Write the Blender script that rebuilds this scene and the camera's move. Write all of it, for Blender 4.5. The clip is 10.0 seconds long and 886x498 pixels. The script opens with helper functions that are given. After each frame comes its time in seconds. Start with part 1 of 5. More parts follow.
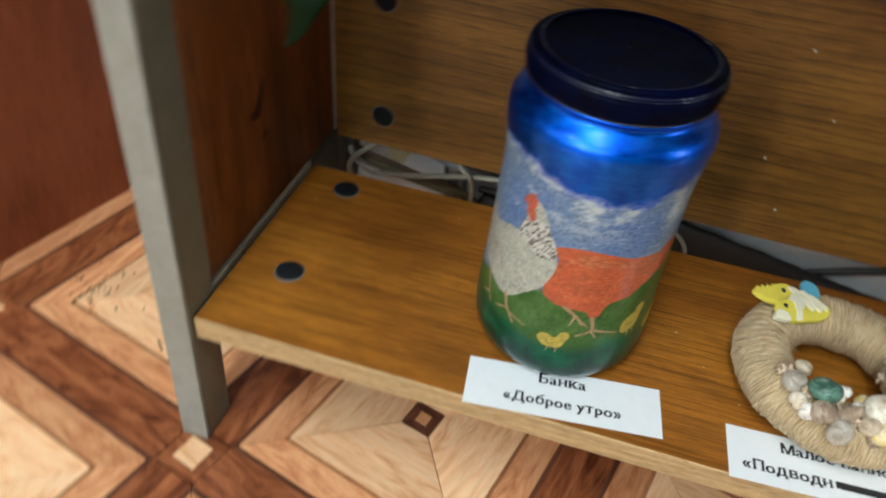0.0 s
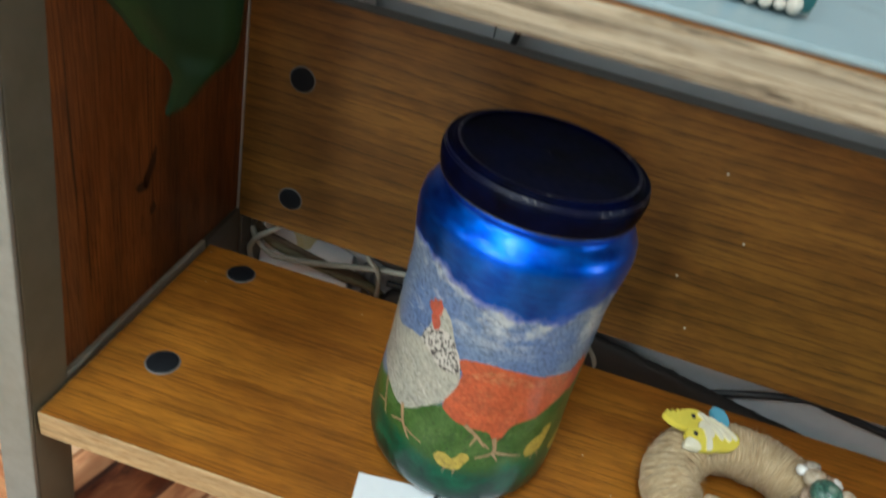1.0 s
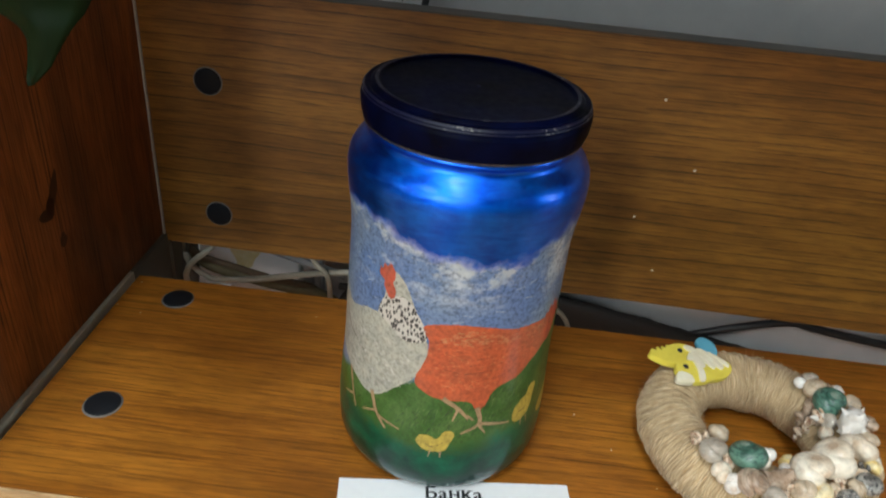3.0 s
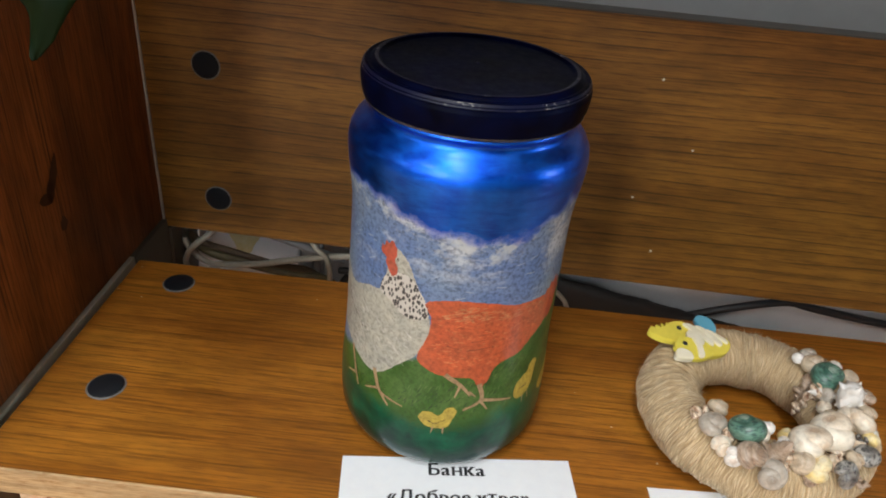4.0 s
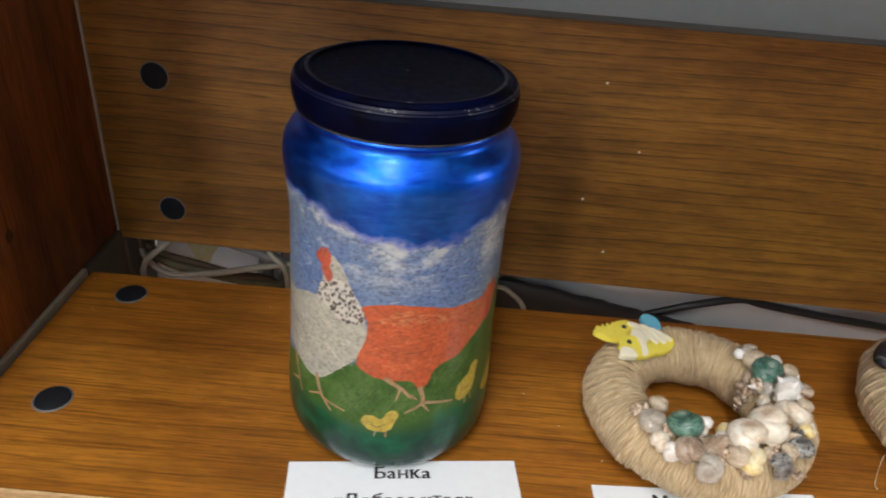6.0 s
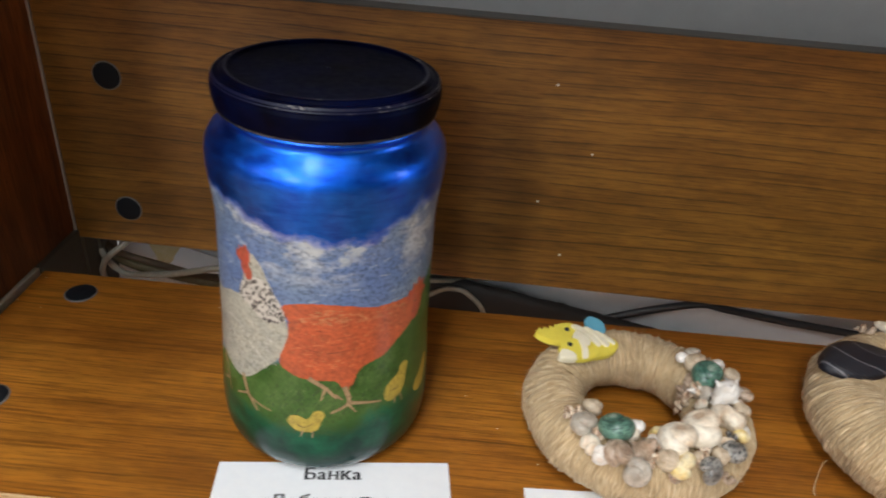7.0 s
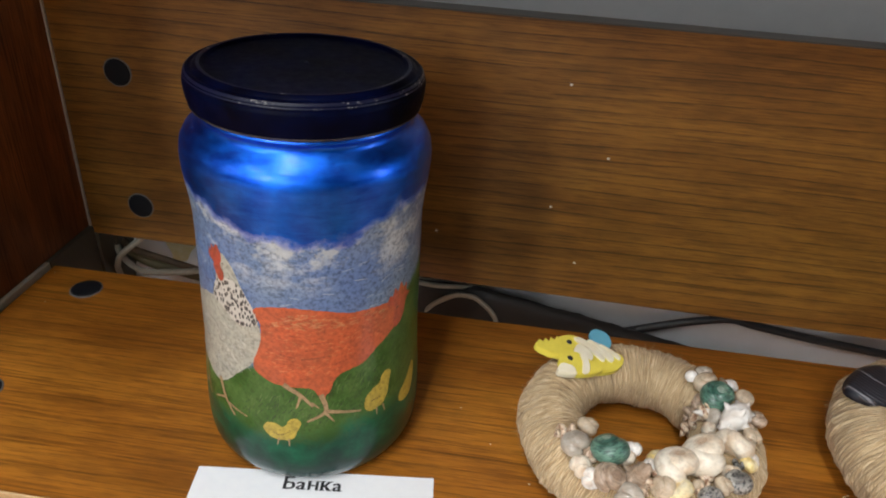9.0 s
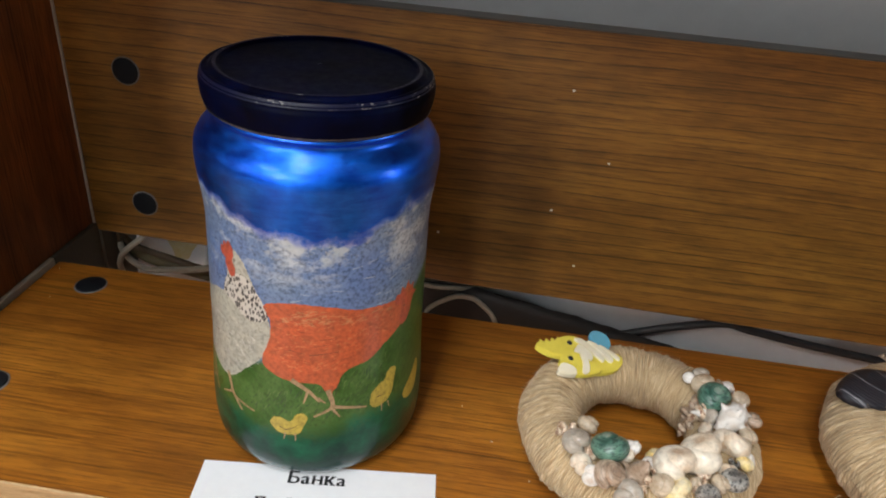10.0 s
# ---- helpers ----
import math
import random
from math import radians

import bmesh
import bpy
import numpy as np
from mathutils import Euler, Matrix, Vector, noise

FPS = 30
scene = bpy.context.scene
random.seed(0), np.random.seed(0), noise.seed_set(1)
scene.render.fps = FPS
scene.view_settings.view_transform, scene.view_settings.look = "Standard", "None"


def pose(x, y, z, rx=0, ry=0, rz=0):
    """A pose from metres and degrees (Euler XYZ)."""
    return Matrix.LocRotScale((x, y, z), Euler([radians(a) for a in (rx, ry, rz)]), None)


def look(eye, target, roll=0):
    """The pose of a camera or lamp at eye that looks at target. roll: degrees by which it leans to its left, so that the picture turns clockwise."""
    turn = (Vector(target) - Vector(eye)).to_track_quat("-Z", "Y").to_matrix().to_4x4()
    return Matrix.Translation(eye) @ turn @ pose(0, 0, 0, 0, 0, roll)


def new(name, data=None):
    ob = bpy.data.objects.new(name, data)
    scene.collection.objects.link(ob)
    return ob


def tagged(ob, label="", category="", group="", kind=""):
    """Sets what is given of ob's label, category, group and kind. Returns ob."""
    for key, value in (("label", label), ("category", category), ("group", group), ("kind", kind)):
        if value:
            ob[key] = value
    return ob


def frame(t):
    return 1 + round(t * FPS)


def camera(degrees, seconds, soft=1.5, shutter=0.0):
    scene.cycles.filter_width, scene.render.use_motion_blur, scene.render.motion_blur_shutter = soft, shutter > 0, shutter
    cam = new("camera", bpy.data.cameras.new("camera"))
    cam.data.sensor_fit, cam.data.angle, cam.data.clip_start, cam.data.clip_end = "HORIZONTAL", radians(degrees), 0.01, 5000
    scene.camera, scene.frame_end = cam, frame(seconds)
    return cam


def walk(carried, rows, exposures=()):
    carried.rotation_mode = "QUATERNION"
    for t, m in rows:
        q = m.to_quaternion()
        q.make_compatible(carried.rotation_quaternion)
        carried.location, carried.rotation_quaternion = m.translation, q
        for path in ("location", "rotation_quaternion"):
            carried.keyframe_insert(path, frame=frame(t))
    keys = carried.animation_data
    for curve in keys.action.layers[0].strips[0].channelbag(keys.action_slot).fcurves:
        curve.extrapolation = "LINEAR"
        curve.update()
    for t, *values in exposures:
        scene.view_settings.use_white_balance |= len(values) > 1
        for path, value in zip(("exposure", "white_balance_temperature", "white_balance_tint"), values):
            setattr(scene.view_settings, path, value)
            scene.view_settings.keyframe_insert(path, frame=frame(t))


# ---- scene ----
cam = camera(63.9, 10.0, soft=1.9, shutter=1.0)
PATH = [
    (0, (0.2007, -0.2369, 0.4208), (0.1503, -0.0163, 0.2238), 5.74),
    (0.3, (0.1914, -0.2524, 0.4186), (0.1445, -0.0304, 0.2223), 10.74),
    (0.4, (0.1951, -0.2331, 0.4275), (0.1516, -0.0125, 0.2289), 11.33),
    (0.5, (0.1930, -0.2266, 0.4278), (0.1587, 0.0035, 0.2383), 13.80),
    (0.6, (0.1973, -0.2140, 0.4278), (0.1623, 0.0208, 0.2443), 12.99),
    (0.7, (0.1997, -0.2044, 0.4233), (0.1639, 0.0386, 0.2511), 12.53),
    (0.8, (0.1968, -0.2065, 0.4196), (0.1678, 0.0436, 0.2565), 13.16),
    (1, (0.2004, -0.2066, 0.4082), (0.1745, 0.0437, 0.2449), 14.19),
    (1.5, (0.2086, -0.1980, 0.3993), (0.1850, 0.0572, 0.2435), 10.36),
    (2, (0.2096, -0.1981, 0.3908), (0.1918, 0.0574, 0.2346), 7.84),
    (2.5, (0.2056, -0.1928, 0.3820), (0.1934, 0.0669, 0.2323), 5.95),
    (3, (0.2072, -0.1960, 0.3729), (0.1984, 0.0615, 0.2192), 5.77),
    (4.5, (0.2058, -0.2017, 0.3689), (0.1995, 0.0538, 0.2118), 5.28),
    (5, (0.2074, -0.2031, 0.3695), (0.2033, 0.0525, 0.2126), 5.22),
    (5.5, (0.2146, -0.2028, 0.3724), (0.2142, 0.0535, 0.2164), 4.92),
    (7, (0.2604, -0.2007, 0.3716), (0.2572, 0.0576, 0.2190), 5.07),
    (7.5, (0.2783, -0.1930, 0.3724), (0.2621, 0.0633, 0.2174), 3.04),
    (8, (0.2849, -0.1866, 0.3696), (0.2614, 0.0691, 0.2146), 3.62),
    (8.5, (0.2880, -0.1875, 0.3659), (0.2621, 0.0686, 0.2119), 4.11),
    (9, (0.2880, -0.1848, 0.3660), (0.2627, 0.0723, 0.2135), 4.00),
    (9.5, (0.2865, -0.1864, 0.3667), (0.2613, 0.0722, 0.2168), 4.35),
    (10, (0.2828, -0.1920, 0.3672), (0.2605, 0.0664, 0.2165), 5.15),
]
walk(cam, [(t, look(eye, target, roll)) for t, eye, target, roll in PATH],
     [(0.0, -0.64, 6080, 0), (1.6, -0.67, 5980, -3), (2.5, -0.67, 6000, -2), (3.1, -0.64, 6280, 4), (4.4, -0.63, 6480, 9), (10.0, -0.61, 6500, 10)])

# ---- light ----
world = bpy.data.worlds.new("daylight")
scene.world = world
world.use_nodes = True
wn = world.node_tree
sky = wn.nodes.new("ShaderNodeTexSky")
sky.sky_type, sky.sun_disc = "NISHITA", False
sky.sun_elevation, sky.sun_rotation = radians(35), radians(200)
wn.links.new(sky.outputs[0], wn.nodes["Background"].inputs[0])
wn.nodes["Background"].inputs[1].default_value = 0.1



def area_lamp(name, m, w, h, power, colour):
    data = bpy.data.lights.new(name, "AREA")
    data.shape, data.size, data.size_y, data.energy, data.color = "RECTANGLE", w, h, power, colour
    ob = new(name, data)
    ob.matrix_world = m
    return ob


# assumed windows and three ceiling luminaires, all out of view, placed to fit shadows and highlights
# each window: the wall, its place along that wall, sill height, width, height, power
WARM, COOL = (1.0, 0.97, 0.93), (0.77, 0.91, 1.0)
WINDOWS = [
    ("south", -0.95, 0.98, 0.34, 1.1, 53, WARM),
    ("south", -0.13, 0.75, 0.4, 1.1, 19, COOL),
    ("south", -1.80, 0.98, 1.0, 1.1, 14, COOL),
    # slim opening added for the highlight on the jar's blue shoulder
    ("south", 0.42, 1.2, 0.16, 0.8, 7, COOL),
    ("west", -2.0, 0.98, 0.9, 1.1, 10, COOL),
    # another added for the highlight on the jar's right side
    ("east", -1.9, 1.2, 0.3, 0.8, 2, COOL),
    # low opening added to brighten the front of the left side panel
    ("east", -0.25, 0.45, 0.14, 0.8, 15, COOL),
]
SOUTH, WEST, EAST, NORTH = -3.05, -2.5, 3.0, 0.45
for side_of, along, sill, w, h, power, tint in WINDOWS:
    at = {"south": (along, SOUTH + 0.02), "west": (WEST + 0.02, along), "east": (EAST - 0.02, along)}[side_of]
    to = {"south": (0, 1), "west": (1, 0), "east": (-1, 0)}[side_of]
    z = sill + h / 2
    area_lamp("window_daylight", look((*at, z), (at[0] + to[0], at[1] + to[1], z)), w, h, power, tint)
# the last one is added overhead to brighten the shelf's front
LUMINAIRES = [(-0.05, -2.30, 2.66, 40), (-1.45, -2.30, 2.66, 38), (-0.05, -0.95, 2.66, 43)]
for x, y, z, power in LUMINAIRES:
    area_lamp("luminaire_light", look((x, y, z - 0.062), (x, y + 0.001, 0)), 0.2, 1.1, power, (0.95, 0.975, 1.0))


# ---- materials ----
def material(name, colour=(0.5, 0.5, 0.5), rough=0.5, metal=0.0, coat=0.0):
    m = bpy.data.materials.new(name)
    m.use_nodes = True
    b = m.node_tree.nodes["Principled BSDF"]
    b.inputs["Base Color"].default_value = (*colour, 1)
    b.inputs["Roughness"].default_value = rough
    b.inputs["Metallic"].default_value = metal
    b.inputs["Coat Weight"].default_value = coat
    return m


class Nodes:
    """A short hand for node trees."""

    def __init__(self, m):
        self.t = m.node_tree
        self.b = self.t.nodes["Principled BSDF"]

    def add(self, kind, **inputs):
        n = self.t.nodes.new(kind)
        for k, v in inputs.items():
            self.put(n.inputs[k.replace("_", " ")], v)
        return n

    def put(self, socket, v):
        if isinstance(v, bpy.types.NodeSocket):
            self.t.links.new(v, socket)
        else:
            socket.default_value = v

    def coords(self, scale=(1, 1, 1), which="Object", loc=(0, 0, 0), shift=None):
        c = self.t.nodes.new("ShaderNodeTexCoord").outputs[which]
        mp = self.t.nodes.new("ShaderNodeMapping")
        self.put(mp.inputs["Vector"], c)
        mp.inputs["Scale"].default_value = scale
        mp.inputs["Location"].default_value = loc
        if shift is not None:
            self.put(mp.inputs["Location"], shift)
        return mp.outputs[0]

    def noise(self, vec, scale=1.0, detail=4.0, rough=0.55, distort=0.0):
        n = self.t.nodes.new("ShaderNodeTexNoise")
        self.put(n.inputs["Vector"], vec)
        n.inputs["Scale"].default_value, n.inputs["Detail"].default_value = scale, detail
        n.inputs["Roughness"].default_value, n.inputs["Distortion"].default_value = rough, distort
        return n.outputs[0]

    def ramp(self, fac, *stops):
        n = self.t.nodes.new("ShaderNodeValToRGB")
        self.put(n.inputs[0], fac)
        el = n.color_ramp.elements
        while len(el) < len(stops):
            el.new(0.5)
        for e, (p, c) in zip(el, stops):
            e.position = p
            e.color = (c, c, c, 1) if isinstance(c, (int, float)) else (*c, 1)
        return n.outputs[0]

    def mix(self, fac, a, b, how="MIX"):
        n = self.t.nodes.new("ShaderNodeMix")
        n.data_type, n.blend_type = "RGBA", how
        self.put(n.inputs[0], fac)
        for s, v in ((n.inputs[6], a), (n.inputs[7], b)):
            self.put(s, (*v, 1) if isinstance(v, tuple) and len(v) == 3 else v)
        return n.outputs[2]

    def math(self, how, a, b=0.0, c=0.0):
        n = self.t.nodes.new("ShaderNodeMath")
        n.operation = how
        for s, v in zip(n.inputs, (a, b, c)):
            self.put(s, v)
        return n.outputs[0]

    def bump(self, height, strength=0.3, distance=0.001):
        n = self.t.nodes.new("ShaderNodeBump")
        self.put(n.inputs["Height"], height)
        n.inputs["Strength"].default_value, n.inputs["Distance"].default_value = strength, distance
        self.put(self.b.inputs["Normal"], n.outputs[0])

    def random(self):
        return self.t.nodes.new("ShaderNodeObjectInfo").outputs["Random"]


def wood(name, along, light, mid, dark, rough=0.38, fine=1.0, ink=0.9, spread=1.0, rings=None):
    """Wood-grain laminate: long thin growth lines, short pores between them and broad tone; along: the axis that the grain follows; rings: the axis across it and the count of growth rings in a metre and how dark they are."""
    m = material(name, mid, rough)
    n = Nodes(m)

    def stretched(across, length, loc=(0, 0, 0)):
        scale = [across * fine] * 3
        scale["xyz".index(along)] = length * fine
        return n.coords(tuple(scale), loc=loc)

    pores = n.noise(stretched(1500, 70), 1.0, 2.0, 0.6)
    wide = n.noise(stretched(30, 5.0, (1, 6, 2)), 1.0, 3.0, 0.55, 0.4)
    patch = n.noise(stretched(80, 34, (7, 3, 1)), 1.0, 3.0, 0.6)
    # growth lines: the crests of a long thin noise
    grow = n.noise(stretched(930 * spread, 8.0, (3.1, 1.7, 5.2)), 1.0, 0.6, 0.5, 0.05)
    faint = n.noise(stretched(1250 * spread, 22, (2, 8, 6)), 1.0, 1.0, 0.5)
    wander = n.noise(stretched(110, 16, (5, 5, 3)), 1.0, 2.0, 0.6)
    lines = n.math("MULTIPLY", n.ramp(grow, (0.60, 0.0), (0.645, 1.0)), n.ramp(wander, (0.38, 0.25), (0.58, 1.0)))
    thin = n.math("MULTIPLY", n.ramp(faint, (0.58, 0.0), (0.65, 0.75)), n.ramp(wander, (0.42, 1.0), (0.62, 0.35)))
    lines = n.math("MAXIMUM", lines, thin)
    dash = n.noise(stretched(1500, 60, (9.4, 4.4, 0.2)), 1.0, 1.0, 0.5)
    mark = n.math("MULTIPLY", n.ramp(dash, (0.58, 0.0), (0.68, 1.0)), n.ramp(patch, (0.42, 0.1), (0.62, 0.8)))
    c = n.ramp(wide, (0.32, dark), (0.5, mid), (0.68, light))
    c = n.mix(0.6, c, n.ramp(pores, (0.32, 0.45), (0.52, 1.0), (0.62, 1.12)), "MULTIPLY")
    c = n.mix(0.5, c, n.ramp(patch, (0.35, 0.68), (0.6, 1.12)), "MULTIPLY")
    deep = tuple(0.13 * v for v in mid)
    if rings:
        axis, count, strength = rings
        across = n.t.nodes.new("ShaderNodeSeparateXYZ")
        n.put(across.inputs[0], n.coords())
        sway = n.noise(stretched(34, 4.5, (4, 2, 9)), 1.0, 1.0, 0.5)
        ripple = n.noise(stretched(260, 60, (6, 1, 3)), 1.0, 3.0, 0.6)
        level = n.math("ADD", n.math("MULTIPLY", across.outputs["xyz".index(axis)], count), n.math("MULTIPLY", sway, 1.7))
        level = n.math("ADD", level, n.math("MULTIPLY", ripple, 0.16))
        ring = n.math("FRACT", level)
        late = n.ramp(ring, (0.0, 0.0), (0.55, 0.10), (0.86, 0.30), (0.91, 1.0), (0.95, 1.0), (1.0, 0.0))
        broken = n.noise(stretched(150, 24, (8, 8, 1)), 1.0, 3.0, 0.65)
        late = n.math("MULTIPLY", late, n.ramp(broken, (0.34, 0.2), (0.52, 1.0)))
        c = n.mix(n.math("MULTIPLY", late, strength), c, deep)
        ink *= 1.0 - 0.75 * strength
    c = n.mix(n.math("MULTIPLY", lines, ink * 0.85), c, deep)
    c = n.mix(n.math("MULTIPLY", mark, ink * 0.45), c, deep)
    n.put(n.b.inputs["Base Color"], c)
    n.put(n.b.inputs["Roughness"], n.ramp(pores, (0.3, rough + 0.14), (0.6, rough)))
    n.bump(n.math("SUBTRACT", pores, n.math("MULTIPLY", lines, 0.5)), 0.12, 0.0004)
    return m


WOOD_SHELF = wood("teak_laminate_shelf", "x", (0.440, 0.168, 0.0175), (0.370, 0.131, 0.0132), (0.280, 0.094, 0.0096), 0.36, 1.0, 0.92, 1.0, ("y", 105, 0.45))
WOOD_PANEL = wood("teak_laminate_panel", "x", (0.330, 0.151, 0.022), (0.268, 0.118, 0.0165), (0.205, 0.087, 0.0115), 0.42, 1.0, 1.0, 1.0, ("z", 125, 0.74))
WOOD_SIDE = wood("red_teak_laminate_side", "z", (0.36, 0.122, 0.024), (0.25, 0.080, 0.014), (0.12, 0.036, 0.006), 0.55, 0.8, 0.95, 1.3)
RED_WALL = wood("red_brown_laminate", "z", (0.35, 0.098, 0.036), (0.31, 0.080, 0.028), (0.26, 0.064, 0.022), 0.45, 0.5, 0.2)


def chipboard(name, a, b, c, long=160.0, ink=0.5, cut=0.32):
    """Raw edge of a board: pressed chips in flecks; long: how short the flecks are along x."""
    m = material(name, b, 0.75)
    n = Nodes(m)
    fleck = n.noise(n.coords((long, 300, 900)), 1.0, 4.0, 0.7, 0.6)
    wide = n.noise(n.coords((long * 0.12, 60, 260)), 1.0, 3.0)
    col = n.ramp(fleck, (cut, c), (0.45 + (cut - 0.32) * 0.5, b), (0.60, a))
    n.put(n.b.inputs["Base Color"], n.mix(ink, col, n.ramp(wide, (0.35, 0.45), (0.62, 1.0)), "MULTIPLY"))
    n.bump(fleck, 0.5, 0.0006)
    return m


EDGE = chipboard("chipboard_edge", (0.62, 0.42, 0.21), (0.52, 0.33, 0.15), (0.38, 0.21, 0.08), 110.0)
EDGE_WORN = chipboard("worn_veneer_edge", (0.55, 0.47, 0.34), (0.41, 0.33, 0.215), (0.11, 0.08, 0.05), 24.0, 0.6, 0.39)


def mottled(name, a, b, rough=0.5, metal=0.0, scale=60.0, bump=0.1, coat=0.0, depth=0.0005):
    """Two tones in fine and broad noise."""
    m = material(name, a, rough, metal, coat)
    n = Nodes(m)
    fine = n.noise(n.coords((scale,) * 3), 1.0, 5.0, 0.65)
    wide = n.noise(n.coords((scale * 0.13,) * 3, loc=(4, 2, 7)), 1.0, 3.0)
    f = n.math("ADD", n.math("MULTIPLY", fine, 0.6), n.math("MULTIPLY", wide, 0.4))
    n.put(n.b.inputs["Base Color"], n.ramp(f, (0.36, b), (0.62, a)))
    n.put(n.b.inputs["Roughness"], n.ramp(fine, (0.3, max(rough - 0.08, 0.02)), (0.7, min(rough + 0.1, 1.0))))
    n.bump(fine, bump, depth)
    return m


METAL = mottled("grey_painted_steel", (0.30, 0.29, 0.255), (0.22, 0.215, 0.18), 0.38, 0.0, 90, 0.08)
OLIVE = mottled("dark_olive_steel", (0.085, 0.08, 0.06), (0.06, 0.055, 0.04), 0.45, 0.0, 90, 0.08)
TRIM = mottled("pale_grey_edging", (0.46, 0.45, 0.42), (0.34, 0.33, 0.30), 0.85, 0.0, 60, 0.1)
# darker olive tone for the post body behind its grey front face
POST_SIDE = mottled("darker_olive_post_side", (0.185, 0.175, 0.125), (0.13, 0.125, 0.085), 0.4, 0.0, 60, 0.1)
RAIL = mottled("olive_grey_steel", (0.50, 0.48, 0.38), (0.38, 0.365, 0.28), 0.4, 0.0, 90, 0.08)
CAP = mottled("dark_plastic_cap", (0.011, 0.012, 0.015), (0.006, 0.007, 0.009), 0.62, 0, 300, 0.1)
CAP.node_tree.nodes["Principled BSDF"].inputs["Specular IOR Level"].default_value = 0.22
CAP_RIM = mottled("grey_cap_rim", (0.19, 0.18, 0.165), (0.11, 0.105, 0.095), 0.6, 0, 300, 0.1)
SKIRTING = mottled("pale_grey_skirting_paint", (0.58, 0.59, 0.60), (0.50, 0.51, 0.52), 0.5, 0, 30, 0.05)
PANEL_EDGE = mottled("dark_grey_edge_band", (0.115, 0.112, 0.10), (0.075, 0.072, 0.062), 0.6, 0.0, 90, 0.08)
PAPER = mottled("white_paper", (0.86, 0.87, 0.88), (0.82, 0.83, 0.85), 0.7, 0, 200, 0.05)
INK = material("black_ink", (0.02, 0.02, 0.022), 0.6)
WALL = mottled("grey_wall_paint", (0.30, 0.315, 0.32), (0.26, 0.275, 0.28), 0.65, 0, 40, 0.1)
ROOM_WALL = mottled("pale_wall_paint", (0.19, 0.18, 0.16), (0.15, 0.145, 0.13), 0.8, 0, 12, 0.1)
CEILING = mottled("white_ceiling_paint", (0.8, 0.8, 0.78), (0.75, 0.75, 0.73), 0.9, 0, 12, 0.1)
WHITE_PLASTIC = mottled("white_plastic", (0.78, 0.78, 0.75), (0.7, 0.69, 0.64), 0.4, 0, 30, 0.05)
CLOTH = mottled("pale_blue_satin", (0.40, 0.50, 0.53), (0.28, 0.38, 0.42), 0.33, 0, 18, 0.3, 0.0, 0.002)
CABLE_BLACK = mottled("black_cable_rubber", (0.018, 0.018, 0.02), (0.010, 0.010, 0.012), 0.45, 0, 200, 0.1)
CABLE_GREY = mottled("grey_cable_rubber", (0.36, 0.35, 0.29), (0.26, 0.25, 0.2), 0.5, 0, 200, 0.1)
CABLE_BROWN = mottled("brown_cable", (0.09, 0.055, 0.025), (0.05, 0.03, 0.014), 0.6, 0, 200, 0.1)
CABLE_OLIVE = mottled("olive_cable", (0.13, 0.11, 0.05), (0.08, 0.065, 0.03), 0.6, 0, 200, 0.1)
# near-black tone of the sheet that fills the gap behind the shelf
GAP_BLACK = mottled("near_black_gap_filler", (0.016, 0.012, 0.010), (0.007, 0.005, 0.004), 0.6, 0, 90, 0.4, 0, 0.002)
STRUT = mottled("grey_blue_plastic", (0.26, 0.27, 0.29), (0.20, 0.21, 0.22), 0.5, 0, 60, 0.1)
ADAPTER = mottled("brown_plastic", (0.10, 0.06, 0.035), (0.06, 0.036, 0.022), 0.5, 0, 120, 0.2)
POT = mottled("brown_pot_clay", (0.25, 0.12, 0.06), (0.18, 0.08, 0.04), 0.7, 0, 80, 0.2)


# ---- mesh helpers ----
def thing(name, x=0.0, y=0.0, z=0.0, rz=0.0, label="", category="", group="", kind=""):
    ob = new(name)
    ob.matrix_basis = pose(x, y, z, 0, 0, rz)
    return tagged(ob, label, category, group, kind)


def finish(bm, name, mat, smooth=False):
    me = bpy.data.meshes.new(name)
    bm.to_mesh(me)
    bm.free()
    for one in mat if isinstance(mat, (list, tuple)) else [mat]:
        me.materials.append(one)
    if smooth:
        me.polygons.foreach_set("use_smooth", [True] * len(me.polygons))
    return me


def part(name, bm, mat, parent=None, label="", m=None, smooth=False):
    """One bmesh as one mesh object under a thing or part."""
    ob = new(name, finish(bm, name, mat, smooth))
    ob.parent = parent
    if m is not None:
        ob.matrix_basis = m
    return tagged(ob, label)


def box(x0, x1, y0, y1, z0, z1, bevel=0.0, segments=2):
    bm = bmesh.new()
    bmesh.ops.create_cube(bm, size=1.0)
    for v in bm.verts:
        v.co = Vector((x0 + (v.co.x + 0.5) * (x1 - x0), y0 + (v.co.y + 0.5) * (y1 - y0), z0 + (v.co.z + 0.5) * (z1 - z0)))
    if bevel:
        bmesh.ops.bevel(bm, geom=list(bm.edges), offset=bevel, segments=segments, affect="EDGES", profile=0.6)
    return bm


